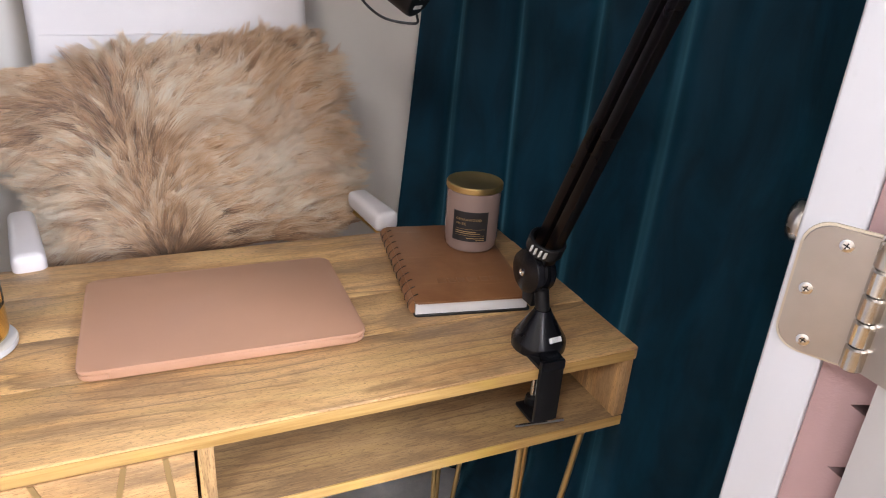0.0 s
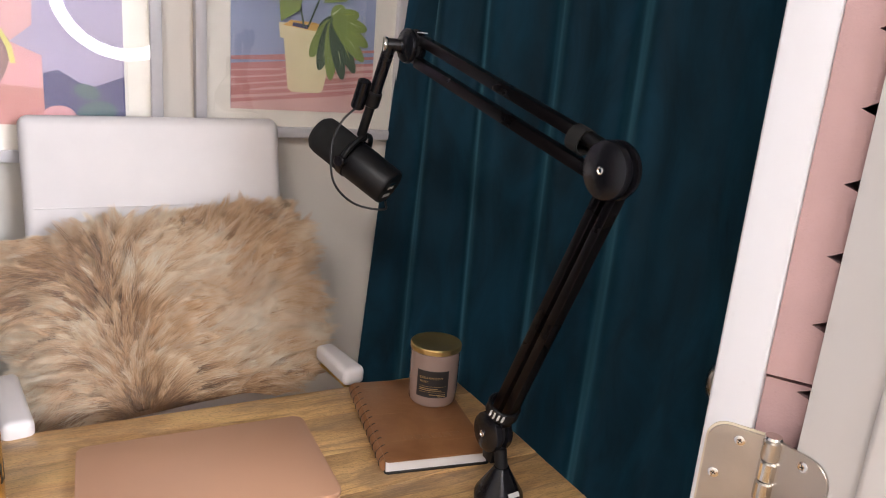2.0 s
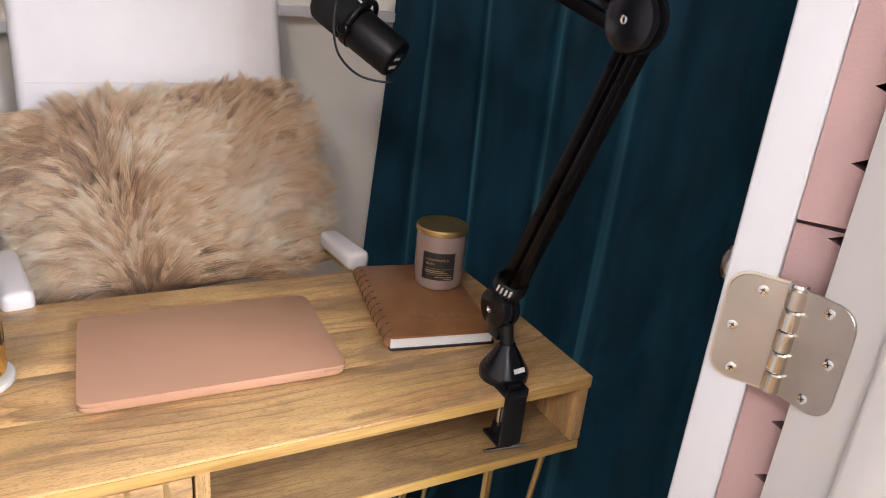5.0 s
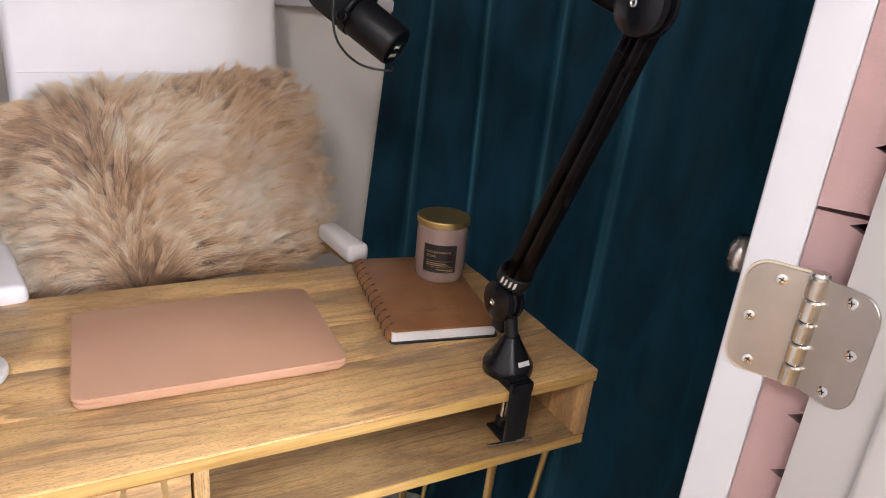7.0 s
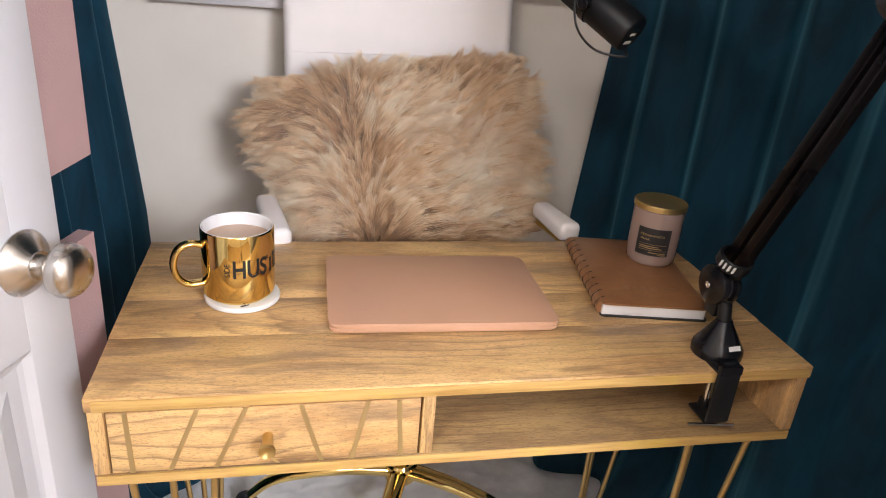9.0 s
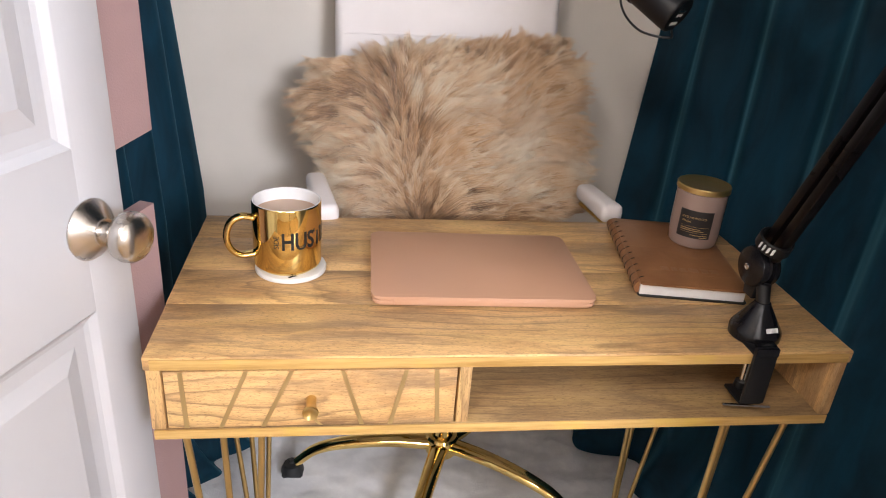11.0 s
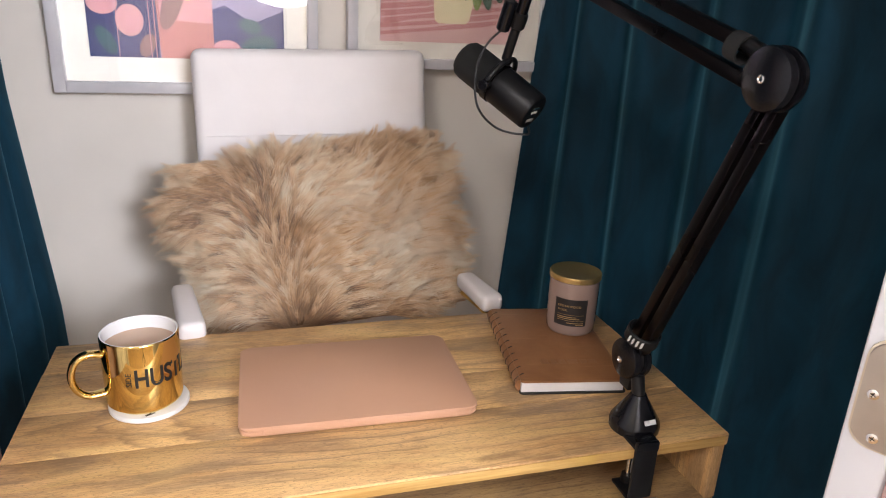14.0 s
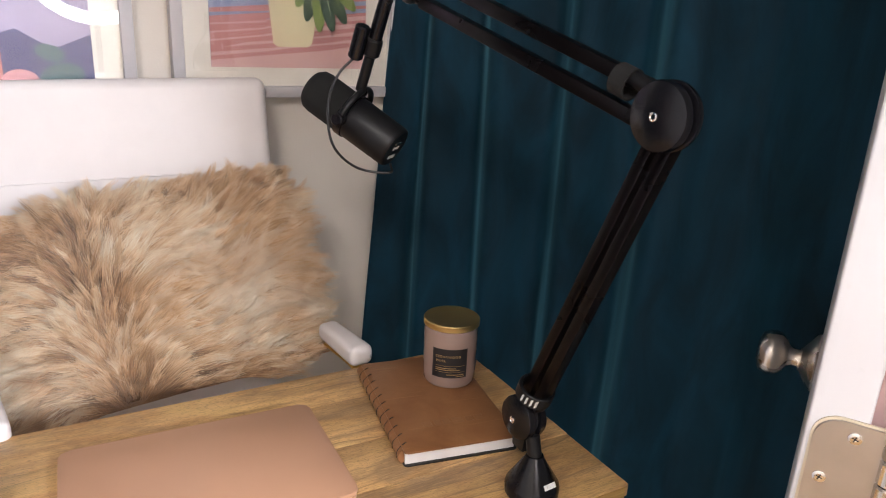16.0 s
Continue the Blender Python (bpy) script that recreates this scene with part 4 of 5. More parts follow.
ln = (MFRONT - MREAR).length
MM = along(MREAR, MFRONT)
MROLL = 0
on_mic("body", lathe([(0, -0.001), (0.0265, -0.001), (0.0285, 0.0006), (0.0295, 0.004), (0.0300, 0.05), (0.0300, 0.078), (0.0290, 0.081), (0.0285, 0.086), (0, 0.086)], 56, MM), BLACK)
on_mic("windscreen", lathe([(0.0280, 0.084), (0.0298, 0.087), (0.0300, ln - 0.016), (0.0285, ln - 0.007), (0.0235, ln - 0.001), (0.013, ln + 0.002), (0, ln + 0.0025)], 56, MM), FOAM, "black foam windscreen")
on_mic("band", lathe([(0.0305, 0.070), (0.0318, 0.071), (0.0318, 0.082), (0.0305, 0.083), (0.0295, 0.083), (0.0295, 0.070), (0.0305, 0.070)], 56, MM), BLACKGLOSS)
for i in range(3):
    on_mic("switch_mark", box(-0.0085 + i * 0.0060, -0.0040 + i * 0.0060, -0.002 + 0.001 * (i % 2), 0.003, -0.0016, -0.0008, 0, 1, m=MM @ pose(0, 0, 0, 0, 0, MROLL)), INK_WHITE)
on_mic("switch_recess", box(-0.010, 0.010, 0.0065, 0.0095, -0.0016, -0.0008, 0, 1, m=MM @ pose(0, 0, 0, 0, 0, MROLL)), STEEL)
on_mic("badge", box(-0.0105, 0.0105, -0.0160, -0.0105, -0.0016, -0.0008, 0, 1, m=MM @ pose(0, 0, 0, 0, 0, MROLL)), INK_WHITE, "plain white badge mark")
# yoke: an arch over the body with a boss on each side
C = MREAR + mw * 0.074
sidev = mw.cross(Vector((0, 0, 1))).normalized()
topv = sidev.cross(mw).normalized()
ya = [C + 0.0375 * (math.cos(radians(a)) * sidev + math.sin(radians(a)) * (topv * 1.12)) for a in range(-6, 187, 8)]
on_mic("yoke", tube(ya, 0.0042, 10, up=mw), BLACK)
for s in (1, -1):
    on_mic("yoke_knob", rod(C + sidev * s * 0.030, C + sidev * s * 0.046, 0.0085, 20), BLACKGLOSS)
apex = C + topv * 0.042
on_mic("yoke_stem", rod(apex - topv * 0.003, DROP, 0.0082, 18), BLACK)
cab = smooth_path([plug + drop * 0.020, plug + drop * 0.045 + Vector((-0.018, -0.004, 0)), C + Vector((-0.046, -0.034, 0.022)), C + Vector((-0.044, -0.043, -0.028)), C + Vector((-0.012, -0.046, -0.060)), MREAR + Vector((-0.014, -0.014, -0.030)), MREAR + Vector((-0.004, 0.004, -0.022))], 10)
on_mic("cable", tube(cab, 0.0017, 8), CABLE)

# ---- chair ----
chair = thing("office_chair", "white leather swivel chair with gold arms and star base", "chair", pose(0.42, 0.63, 0))


def on_chair(name, bm, mat, label="", parent=None):
    ob = part(name, bm, mat, parent or chair, label)
    if parent is None:
        ob.matrix_parent_inverse = chair.matrix_world.inverted()
    return ob


def cushion(w, h, t, n=16, power=5.0, puff=0.35):
    """A padded slab, w by h by t, about the origin, thickness along y."""
    bm = bmesh.new()
    for s in (1, -1):
        grid = []
        for j in range(n + 1):
            row = []
            for i in range(n + 1):
                u, v = 2 * i / n - 1, 2 * j / n - 1
                e = max(0.0, 1 - abs(u) ** (power * 2)) * max(0.0, 1 - abs(v) ** (power * 2))
                d = t / 2 * (0.55 * e**0.3 + puff * (1 - u * u) ** 0.5 * (1 - v * v) ** 0.5) / (0.55 + puff)
                row.append(bm.verts.new((u * w / 2, s * d, v * h / 2)))
            grid.append(row)
        for j in range(n):
            for i in range(n):
                bm.faces.new((grid[j][i], grid[j][i + 1], grid[j + 1][i + 1], grid[j + 1][i]))
    bmesh.ops.remove_doubles(bm, verts=bm.verts, dist=1e-5)
    return bm


def laid(bm, m):
    bmesh.ops.transform(bm, matrix=m, verts=bm.verts)
    return bm


BT = pose(0.4105, 0.752, 1.078, -9, -1.4, -3.5)
bm = box(-0.217, 0.217, -0.032, 0.030, -0.150, 0.088, 0.018, 6)
on_chair("headrest", laid(bm, BT), LEATHERW)
for s in (1, -1):
    pipe = [BT @ Vector((s * 0.2000, 0.032, z)) for z in (-0.48, -0.38, -0.28, -0.15)]
    on_chair("back_frame", tube(smooth_path(pipe, 4), 0.0045, 12), CHROME, "chrome back frame tube")
    pipe = [BT @ Vector((s * 0.2085, -0.0265, z)) for z in (-0.066, -0.03, 0.03, 0.066)]
    on_chair("piping", tube(smooth_path(pipe, 4), 0.0020, 8), LEATHERW)
for k in range(3):
    on_chair("back_pad", laid(cushion(0.400, 0.105, 0.050, 16, 7), BT @ pose(0.006, 0.004, -0.215 - k * 0.110)), LEATHERW)
seam = [BT @ Vector((x, -0.0315, -0.070)) for x in (-0.20, -0.1, 0, 0.1, 0.20)]
on_chair("seam", tube(smooth_path(seam, 4), 0.0016, 6), LEATHERW)
on_chair("seat", laid(cushion(0.47, 0.45, 0.09, 18, 6), pose(0.42, 0.56, 0.50) @ pose(0, 0, 0, 90, 0, 0)), LEATHERW)
on_chair("back_bracket", tube(smooth_path([(0.42, 0.60, 0.43), (0.42, 0.74, 0.44), (0.42, 0.775, 0.55), (0.42, 0.782, 0.75)], 6), 0.016, 12, flat=0.5), GOLD)
for (x0, y0), (x1, y1), s in (((0.163, 0.560), (0.186, 0.405), -1), ((0.672, 0.535), (0.685, 0.432), 1)):
    d = Vector((x1 - x0, y1 - y0, 0))
    yaw = math.degrees(math.atan2(d.y, d.x))
    a, b, e = Vector((x0, y0, 0.767)), Vector((x1, y1, 0.765)), d.normalized()
    ln_pad = (b - a).length
    bm = box(-0.012, ln_pad + 0.012, -0.0205, 0.0205, -0.017, 0.017, 0.0115, 5)
    for q in bm.verts:
        f = 0.86 + 0.16 * (q.co.x + 0.012) / (ln_pad + 0.024)
        q.co.y, q.co.z = q.co.y * f, q.co.z * f
    bmesh.ops.transform(bm, matrix=frame_xy(a, d, 0.767), verts=bm.verts)
    on_chair("arm_pad", bm, LEATHERW, "rounded white leather arm pad")
    f, b = Vector((x1, y1, 0.743)), Vector((x0, y0, 0.743))
    e = (f - b).normalized()
    loop = [b, f - e * 0.012, f + e * 0.006 + Vector((0, 0, -0.016)), f - e * 0.015 + Vector((s * -0.01, 0, -0.12)), Vector((0.42 + s * 0.20, 0.50, 0.46)), Vector((0.42 + s * 0.12, 0.56, 0.44))]
    on_chair("arm_bar", tube(smooth_path(loop, 7), 0.011, 12, flat=0.6), GOLD, "polished gold arm bar")
HUB = Vector((0.449, 0.605, 0.122))
on_chair("gas_column", rod(HUB + Vector((0, 0, 0.01)), HUB + Vector((0, 0, 0.34)), 0.025, 28), GOLD)
on_chair("hub", lathe([(0, -0.045), (0.028, -0.045), (0.036, -0.035), (0.038, 0.006), (0.034, 0.012), (0.027, 0.014), (0, 0.014)], 40, Matrix.Translation(HUB)), GOLD, "gold base hub")
on_chair("hub_foot", rod(HUB + Vector((0, 0, -0.065)), HUB + Vector((0, 0, -0.04)), 0.014, 20), RUBBER)
for k in range(5):
    a = radians(179 + 72 * k)
    o = Vector((math.cos(a), math.sin(a), 0))
    pts = [HUB + o * 0.025 + Vector((0, 0, -0.012)), HUB + o * 0.12 + Vector((0, 0, -0.004)), HUB + o * 0.22 + Vector((0, 0, -0.010)), HUB + o * 0.29 + Vector((0, 0, -0.028)), HUB + o * 0.335 + Vector((0, 0, -0.066))]
    q = smooth_path(pts, 6)
    spoke = on_chair("spoke", tube(q, [0.022 - 0.009 * i / (len(q) - 1) for i in range(len(q))], 14, flat=0.75), GOLD, "polished gold spoke")
    c = HUB + o * 0.345
    side = Vector((-o.y, o.x, 0))
    cast = on_chair("caster", rod((c.x, c.y, 0.028), (c.x, c.y, 0.062), 0.011, 16, 0.008), RUBBER, "black twin-wheel caster")
    for s in (1, -1):
        p = Vector((c.x, c.y, 0.0265)) + side * s * 0.004
        part("wheel", lathe([(0, 0), (0.020, 0), (0.024, 0.003), (0.024, 0.012), (0.019, 0.017), (0, 0.0175)], 28, along(p, p + side * s)), RUBBER, cast)
    part("hood", lathe([(0, 0.024), (0.020, 0.016), (0.026, 0.002), (0.026, -0.004), (0, -0.004)], 28, pose(c.x, c.y, 0.036)), RUBBER, cast)

# ---- sheepskin cushion ----
PW, PH, PT = 0.442, 0.325, 0.095
PM = pose(0.4150, 0.632, 0.828, -14, -7.2, -2)
pillow = thing("fur_cushion", "shaggy cream and brown sheepskin cushion leaning on the chair back", "cushion", PM)
part("pad", cushion(PW, PH, PT, 24, 3.0, 0.9), FURSKIN, pillow, "woolly underfur")


def pad_depth(u, v):
    e = max(0.0, 1 - abs(u) ** 6) * max(0.0, 1 - abs(v) ** 6)
    return PT / 2 * (0.55 * e**0.3 + 0.9 * max(0.0, 1 - u * u) ** 0.5 * max(0.0, 1 - v * v) ** 0.5) / 1.45


def grow(count_locks, hairs, seed):
    """Combed locks of hair that spread from a parting low on the cushion; the hairs of a lock close towards its tip."""
    rng = np.random.default_rng(seed)
    seg = 5
    ring = np.array([0.0, 2.1, 4.2])
    steps = np.linspace(0, 1, seg)[None, :, None]
    verts, tones = [], []

    def spot(u, v, cu, cv, su, sv):
        return math.exp(-(((u - cu) / su) ** 2) - ((v - cv) / sv) ** 2)

    for _ in range(count_locks):
        u, v = rng.uniform(-1, 1), rng.uniform(-1, 1)
        if rng.random() < 0.16:
            if rng.random() < 0.4:
                u = math.copysign(1 - abs(rng.normal(0, 0.05)), rng.uniform(-1, 1))
            else:
                v = math.copysign(1 - abs(rng.normal(0, 0.05)), rng.uniform(-1, 1))
        u, v = max(-1, min(1, u)), max(-1, min(1, v))
        k = max(0.0, min(1.0, (-0.02 - u) / 0.72))
        k = k * k * (3 - 2 * k)
        up, down = max(v, 0.0), max(-v, 0.0)
        ang = radians(27 + 138 * k + (20 * up - 14 * down) * (1 - k) + (55 * down - 12 * up) * k)
        ang += 0.50 * noise.noise(Vector((u * 2.2, v * 1.9, 1.5))) + 0.42 * noise.noise(Vector((u * 5.5, v * 4.6, 7.5))) + rng.normal(0, 0.10)
        flow = np.array([math.cos(ang), 0.0, math.sin(ang)])
        lift = float(np.clip(0.30 + rng.normal(0, 0.13), 0.06, 0.8))
        tone = 0.78 + 0.40 * noise.noise(Vector((u * 2.6, v * 2.0, 4.2))) + 0.22 * noise.noise(Vector((u * 8, v * 6, 9.2))) + rng.normal(0, 0.17)
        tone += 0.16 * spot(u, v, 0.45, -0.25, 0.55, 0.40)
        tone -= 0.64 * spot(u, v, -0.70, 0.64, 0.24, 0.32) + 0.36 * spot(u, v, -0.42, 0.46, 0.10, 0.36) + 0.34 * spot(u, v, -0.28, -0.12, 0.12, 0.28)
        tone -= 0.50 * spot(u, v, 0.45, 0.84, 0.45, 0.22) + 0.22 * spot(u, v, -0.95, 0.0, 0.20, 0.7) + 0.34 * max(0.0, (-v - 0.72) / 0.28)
        length = rng.uniform(0.052, 0.090) * (0.62 if v > 0.72 else 1.0) * (0.8 if u > 0.82 else 1.0) * (0.62 if u < -0.7 and v < -0.1 else 1.0)
        root0 = np.array([u * PW / 2, -pad_depth(u, v), v * PH / 2])
        focus = root0 + flow * length + np.array([0, -lift * length * 0.55, 0])
        curl = rng.normal(0, 0.008, 3)
        ru = np.clip(u + rng.normal(0, 0.021, hairs), -1, 1)
        rv = np.clip(v + rng.normal(0, 0.030, hairs), -1, 1)
        depth = np.array([pad_depth(a, b) for a, b in zip(ru, rv)])
        root = np.stack([ru * PW / 2, -depth * 0.96, rv * PH / 2], 1)
        tip = root + flow * length * rng.uniform(0.75, 1.1, (hairs, 1))
        tip[:, 1] -= lift * length * rng.uniform(0.3, 0.6, hairs)
        tip = tip * 0.26 + focus * 0.74 + rng.normal(0, 0.0018, (hairs, 3))
        out = np.stack([rng.normal(0, 0.002, hairs), np.full(hairs, -0.026 * (0.5 + lift)), rng.normal(0, 0.002, hairs)], 1)
        path = root[:, None] * (1 - steps) + tip[:, None] * steps + out[:, None] * (steps * (1 - steps) * 1.7) + curl * np.sin(steps * 4.5) * steps
        path[:, :, 2] -= 0.011 * steps[:, :, 0] ** 3
        w = rng.uniform(0.00030, 0.00058, (hairs, 1)) * np.array([1.0, 1.0, 0.9, 0.6, 0.1])
        d = tip - root
        d /= np.linalg.norm(d, axis=1)[:, None] + 1e-9
        a = np.cross(d, [0.3, 0.9, 0.2])
        a /= np.linalg.norm(a, axis=1)[:, None] + 1e-9
        b = np.cross(d, a)
        off = np.cos(ring)[None, :, None] * a[:, None] + np.sin(ring)[None, :, None] * b[:, None]
        verts.append((path[:, :, None] + off[:, None] * w[:, :, None, None]).reshape(-1, 3))
        # brown roots, darkened further in the colour to stand in for shade between locks
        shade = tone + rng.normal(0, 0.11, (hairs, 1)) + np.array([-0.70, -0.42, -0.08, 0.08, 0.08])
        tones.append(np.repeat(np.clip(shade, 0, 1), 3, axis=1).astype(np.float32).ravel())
    faces = np.arange(count_locks * hairs) * seg * 3
    verts = np.concatenate(verts)
    quad = np.array([(k * 3 + i, k * 3 + (i + 1) % 3, k * 3 + 3 + (i + 1) % 3, k * 3 + 3 + i) for k in range(seg - 1) for i in range(3)])
    loops = (faces[:, None, None] + quad[None]).reshape(-1, 4)
    me = bpy.data.meshes.new("hair")
    me.vertices.add(len(verts))
    me.vertices.foreach_set("co", verts.astype(np.float32).ravel())
    me.loops.add(loops.size)
    me.loops.foreach_set("vertex_index", loops.ravel().astype(np.int32))
    me.polygons.add(len(loops))
    me.polygons.foreach_set("loop_start", np.arange(0, loops.size, 4, dtype=np.int32))
    me.update(calc_edges=True)
    me.attributes.new("lock_tone_root_shade", "FLOAT", "POINT").data.foreach_set("value", np.concatenate(tones))
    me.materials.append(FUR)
    me.shade_smooth()
    ob = new("hair", me)
    ob.parent = pillow
    ob["kind"] = "stuff"
    return ob


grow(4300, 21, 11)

# ---- pictures ----
def picture(x0, x1, z0, z1, label, art, mat_w, mat_low, rail=0.020):
    pic = thing("framed_picture", label, "picture", pose((x0 + x1) / 2, BACK, z0), "framed pictures")
    inv = pic.matrix_world.inverted()

    def add(name, bm, mat, label="", smooth=True):
        ob = part(name, bm, mat, pic, label, smooth)
        ob.matrix_parent_inverse = inv
        return ob

    y0, y1 = BACK - 0.032, BACK - 0.001
    add("frame_rail", box(x0, x0 + rail, y0, y1, z0, z1, 0.0015), FRAMEW)
    add("frame_rail", box(x1 - rail, x1, y0, y1, z0, z1, 0.0015), FRAMEW)
    add("frame_rail", box(x0 + rail, x1 - rail, y0, y1, z0, z0 + rail, 0.0015), FRAMEW)
    add("frame_rail", box(x0 + rail, x1 - rail, y0, y1, z1 - rail, z1, 0.0015), FRAMEW)
    add("mat_board", box(x0 + rail, x1 - rail, BACK - 0.012, BACK - 0.004, z0 + rail, z1 - rail), MATB)
    ax0, ax1, az0, az1 = x0 + rail + mat_w, x1 - rail - mat_w, z0 + rail + mat_low, z1 - rail - mat_low
    sheet = add("print", box(ax0, ax1, BACK - 0.0135, BACK - 0.012, az0, az1), art[0], "", False)
    step = [0]

    def shape(outline, mat):
        """An ink shape on the print; outline in metres from the print's lower left corner."""
        step[0] += 1
        y = BACK - 0.0135 - 0.0002 * step[0]
        bm = bmesh.new()
        w, h = ax1 - ax0, az1 - az0
        vs = [bm.verts.new((ax0 + min(max(x, 0), w), y, az0 + min(max(z, 0), h))) for x, z in outline]
        bm.faces.new(vs)
        bmesh.ops.triangulate(bm, faces=bm.faces)
        part("ink_shape", bm, mat, sheet, "", False)

    art[1](shape, ax1 - ax0, az1 - az0)
    glass = add("glass", box(x0 + rail, x1 - rail, BACK - 0.026, BACK - 0.024, z0 + rail, z1 - rail), GLASS, "clear picture glass", False)
    glass.visible_shadow = False
    return pic


def ink(name, c):
    return plain(name, c, 0.8, 0.0, 600, 0.0002, 0.10)


def oval(cx, cz, rx, rz, n=22, tilt=0.0):
    return [(cx + rx * math.cos(2 * math.pi * i / n) * math.cos(tilt) - rz * math.sin(2 * math.pi * i / n) * math.sin(tilt), cz + rx * math.cos(2 * math.pi * i / n) * math.sin(tilt) + rz * math.sin(2 * math.pi * i / n) * math.cos(tilt)) for i in range(n)]


# inks muted and the lilac paled to paint in glass haze and ring bloom
NAVY, LILAC, CORAL, ROSE, LEAFG, SKYB, STRIPE, PINKT, POT, SOIL, LEAF2, LEAF3, PALE, SALMON, UMBER, STEM, LEAFY = (ink(n, c) for n, c in (
    ("navy_ink", (0.050, 0.050, 0.115)), ("hazed_lilac_ink", (0.27, 0.23, 0.31)), ("coral_ink", (0.36, 0.150, 0.130)), ("rose_ink", (0.46, 0.225, 0.225)), ("bottle_green_ink", (0.060, 0.100, 0.100)),
    ("sky_blue_ink", (0.25, 0.28, 0.40)), ("red_stripe_ink", (0.42, 0.18, 0.17)), ("pink_table_ink", (0.54, 0.33, 0.30)), ("pale_yellow_ink", (0.60, 0.52, 0.32)), ("orange_ink", (0.55, 0.31, 0.08)),
    ("leaf_green_ink", (0.17, 0.22, 0.055)), ("dark_leaf_ink", (0.045, 0.075, 0.045)), ("pale_vein_ink", (0.42, 0.46, 0.28)), ("salmon_ink", (0.44, 0.24, 0.23)), ("umber_ink", (0.20, 0.115, 0.105)),
    ("yellow_stem_ink", (0.46, 0.40, 0.11)), ("yellow_leaf_ink", (0.32, 0.35, 0.10))))


def floral(shape, w, h):
    shape([(0, 0), (0.120, 0), (0.122, 0.10), (0.112, 0.24), (0.080, 0.34), (0, 0.34)], NAVY)
    shape([(0.112, 0.24), (0.118, 0.112), (0.170, 0.140), (0.205, 0.170), (0.212, 0.30), (0.16, 0.38), (0.10, 0.34)], SALMON)
    shape([(0.122, 0), (0.217, 0), (0.217, 0.118), (0.170, 0.140), (0.118, 0.112)], CORAL)
    shape([(0.125, 0.070), (0.217, 0.064), (0.217, 0.120), (0.170, 0.140), (0.122, 0.112)], ROSE)
    shape([(0.217, 0), (w, 0), (w, 0.092), (0.290, 0.068), (0.240, 0.098), (0.217, 0.090)], NAVY)
    shape(oval(0.148, 0.100, 0.017, 0.052, 22, -0.35), UMBER)
    shape([(0.154, 0.158), (0.160, 0.160), (0.174, 0.132), (0.178, 0.104), (0.170, 0.104), (0.166, 0.128)], STEM)
    shape(oval(0.240, 0.016, 0.027, 0.020), ROSE)
    shape(oval(0.300, 0.026, 0.033, 0.020, 22, 0.2), LEAFG)
    shape(oval(0.285, 0.062, 0.022, 0.013, 22, -0.3), LEAFG)
    shape(oval(0.072, 0.066, 0.024, 0.028), ROSE)
    shape(oval(0.028, 0.095, 0.026, 0.020), ROSE)
    shape(oval(0.080, 0.128, 0.020, 0.028, 22, 0.4), LEAFG)
    shape(oval(0.030, 0.030, 0.013, 0.028, 22, 0.5), LEAFG)
    shape(oval(0.100, 0.022, 0.013, 0.022, 22, -0.4), UMBER)
    for x in (0.050, 0.105, 0.114):
        shape([(x, 0.0), (x + 0.0014, 0.0), (x + 0.0004, 0.24), (x - 0.001, 0.24)], ROSE)


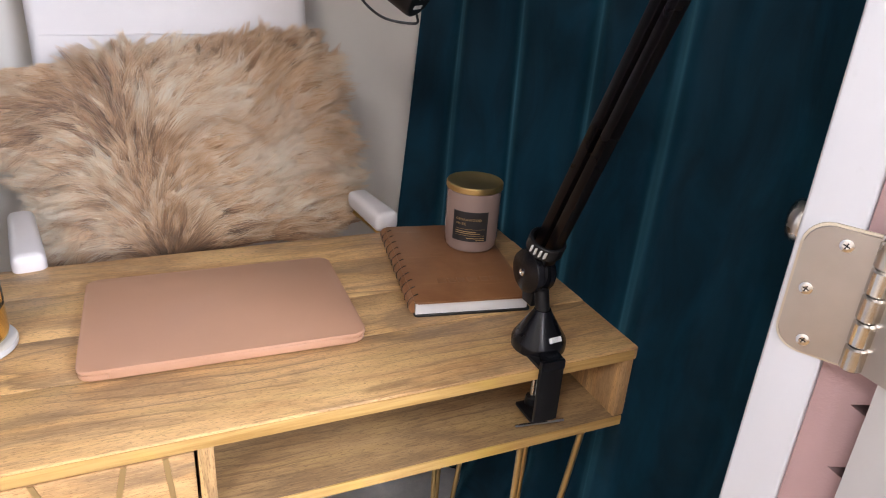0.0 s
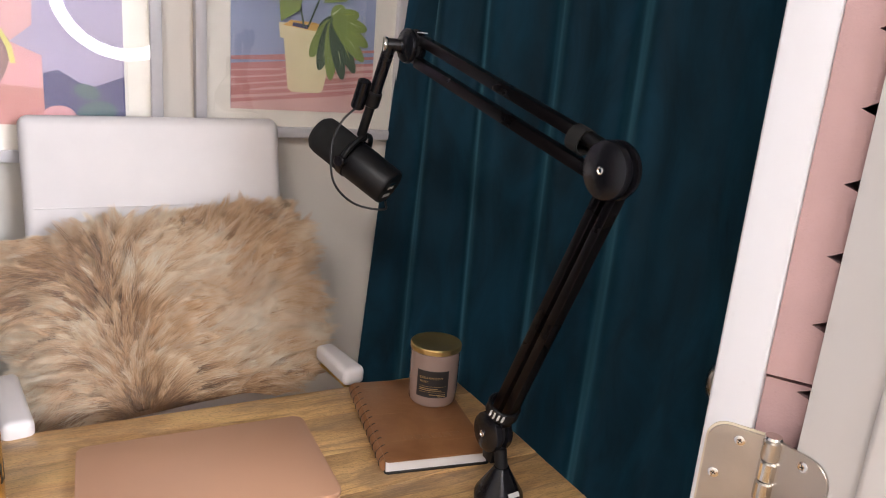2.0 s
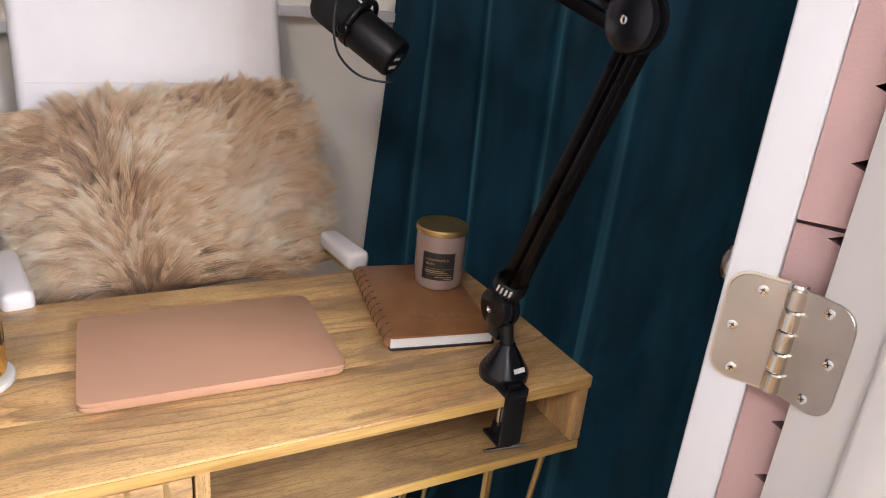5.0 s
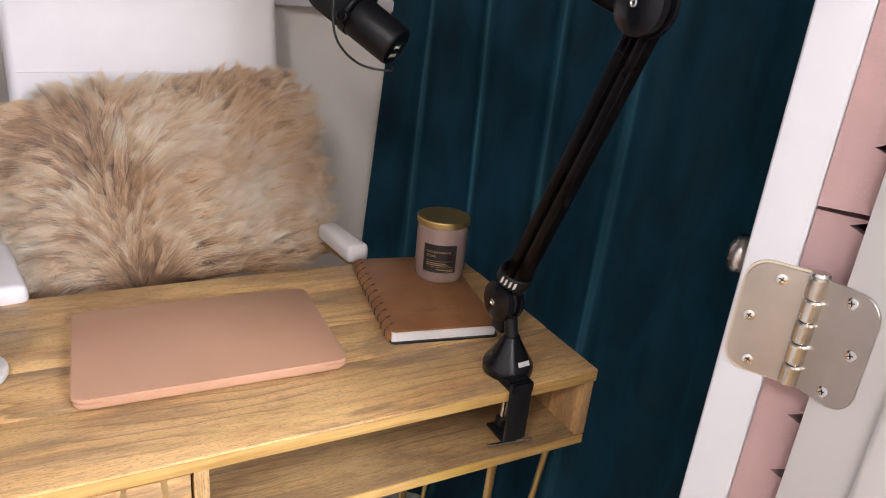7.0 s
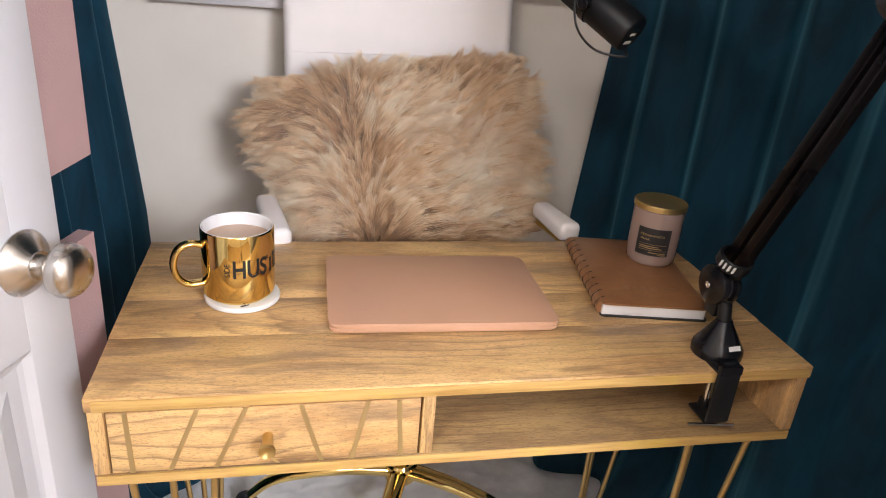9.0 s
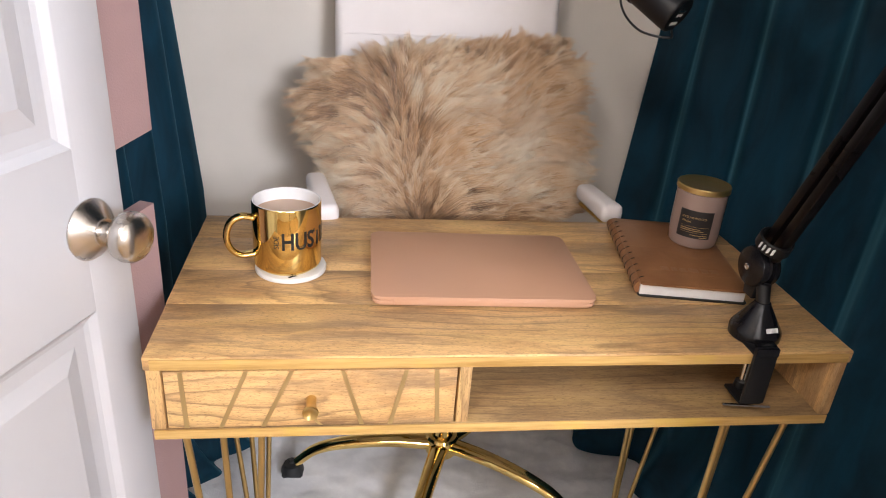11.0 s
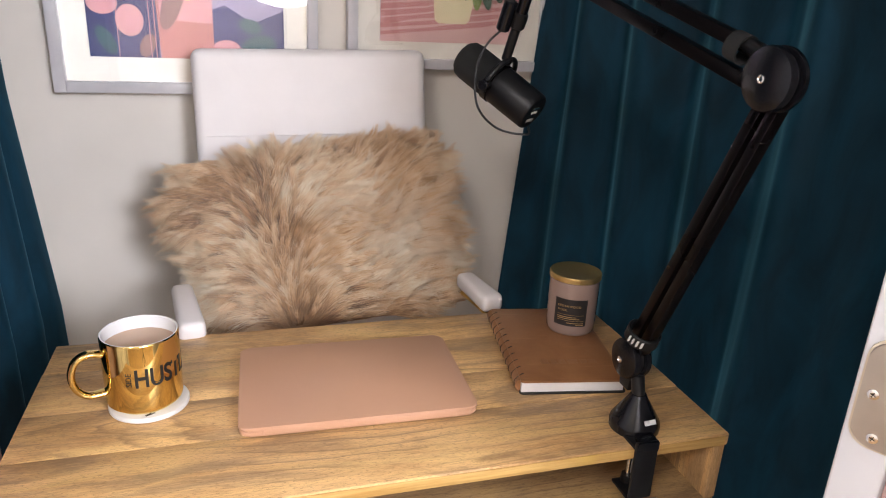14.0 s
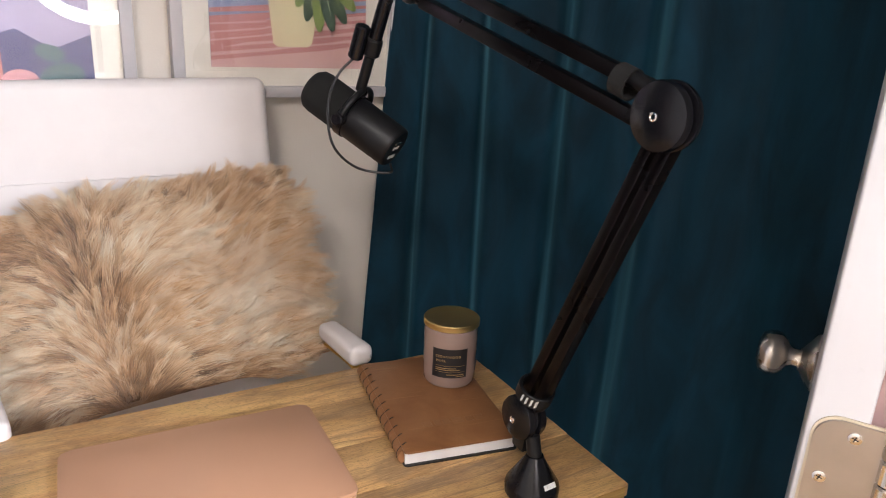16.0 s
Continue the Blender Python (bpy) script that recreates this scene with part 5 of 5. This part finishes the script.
def potted(shape, w, h):
    shape([(0, 0), (w, 0), (w, 0.105), (0, 0.075)], PINKT)
    for i in range(7):
        z = 0.012 + i * 0.0135
        k = 0.15 if i < 3 else 0.0
        shape([(0, z), (0.10 + 0.01 * i, z + 0.010), (w * (0.55 + k), z + 0.020), (w, z + 0.034), (w, z + 0.0395), (w * 0.55, z + 0.026), (0.10, z + 0.017), (0, z + 0.007)], STRIPE)
    shape([(0.000, 0.03), (0.10, 0.052), (0.10, 0.088), (0, 0.080)], STRIPE)
    for i in range(3):
        shape([(0, 0.044 + i * 0.014), (0.10, 0.056 + i * 0.012), (0.10, 0.059 + i * 0.012), (0, 0.047 + i * 0.014)], PINKT)
    shape([(0.112, 0.044), (0.120, 0.038), (0.178, 0.038), (0.186, 0.046), (0.206, 0.150), (0.100, 0.162)], POT)
    shape([(0.094, 0.142), (0.208, 0.132), (0.212, 0.166), (0.150, 0.176), (0.092, 0.170)], POT)
    shape([(0.100, 0.166), (0.160, 0.160), (0.204, 0.163), (0.165, 0.176), (0.115, 0.177)], SOIL)
    shape([(0.118, 0.166), (0.150, 0.162), (0.152, 0.170), (0.120, 0.173)], NAVY)
    shape([(0.148, 0.165), (0.152, 0.166), (0.178, 0.230), (0.174, 0.232)], LEAF3)
    shape([(0.140, 0.165), (0.144, 0.165), (0.130, 0.235), (0.126, 0.235)], LEAF3)
    base = Vector((0.1975, 0.188))
    shape(oval(0.206, 0.160, 0.040, 0.034, 22, 0.6), LEAF3)
    for k, (x, z) in enumerate(((0.158, 0.112), (0.176, 0.088), (0.200, 0.070), (0.225, 0.072), (0.250, 0.086), (0.268, 0.110), (0.276, 0.140), (0.272, 0.172), (0.254, 0.200), (0.222, 0.212))):
        d = Vector((x, z)) - base
        c = base + d * 0.54
        tilt = math.atan2(d.y, d.x)
        shape(oval(c.x, c.y, d.length * 0.50, 0.0135, 18, tilt), LEAF3 if k in (1, 3, 4) else LEAF2)
        n = Vector((-d.y, d.x)).normalized()
        a, b = base + d * 0.18 + n * 0.004, base + d * 0.86 + n * 0.002
        shape([(a.x - n.x * 0.0022, a.y - n.y * 0.0022), (b.x, b.y), (a.x + n.x * 0.0022, a.y + n.y * 0.0022)], PALE if k % 2 else LEAFY)
    shape([(0.094, 0.172), (0.130, 0.195), (0.142, 0.235), (0.112, 0.238), (0.090, 0.215)], LEAF2)
    shape([(0.180, 0.215), (0.225, 0.222), (0.255, 0.245), (0.215, 0.255), (0.185, 0.240)], LEAF2)


picture(-0.047, 0.428, 1.075, 1.675, "white framed print of abstract navy and coral flowers behind glass", (LILAC, floral), 0.044, 0.044)
picture(0.486, 0.915, 1.130, 1.730, "white framed print of a potted leafy plant on pink stripes", (SKYB, potted), 0.047, 0.033)

# ---- ring light in the room ----
ring = thing("ring_light", "glowing white ring light on a stand facing the closet", "ring light", pose(0.512, -1.30, 1.490))
pts = [(0.272 * math.cos(2 * math.pi * i / 64), 0, 0.272 * math.sin(2 * math.pi * i / 64)) for i in range(64)]
part("tube", tube(pts, 0.025, 12, closed=True, up=(0, 1, 0)), GLOW, ring, "glowing white ring")
part("housing", tube([(x, -0.032, z) for x, _, z in pts], 0.026, 10, closed=True, up=(0, 1, 0)), BLACK, ring)
part("stand", rod((0, -0.06, -1.490), (0, -0.06, -0.25), 0.012, 14), BLACK, ring)
for k in range(3):
    a = radians(90 + 120 * k)
    part("stand_leg", rod((0, -0.06, -1.10), (0.33 * math.cos(a), -0.06 + 0.33 * math.sin(a), -1.480), 0.009, 10), BLACK, ring)
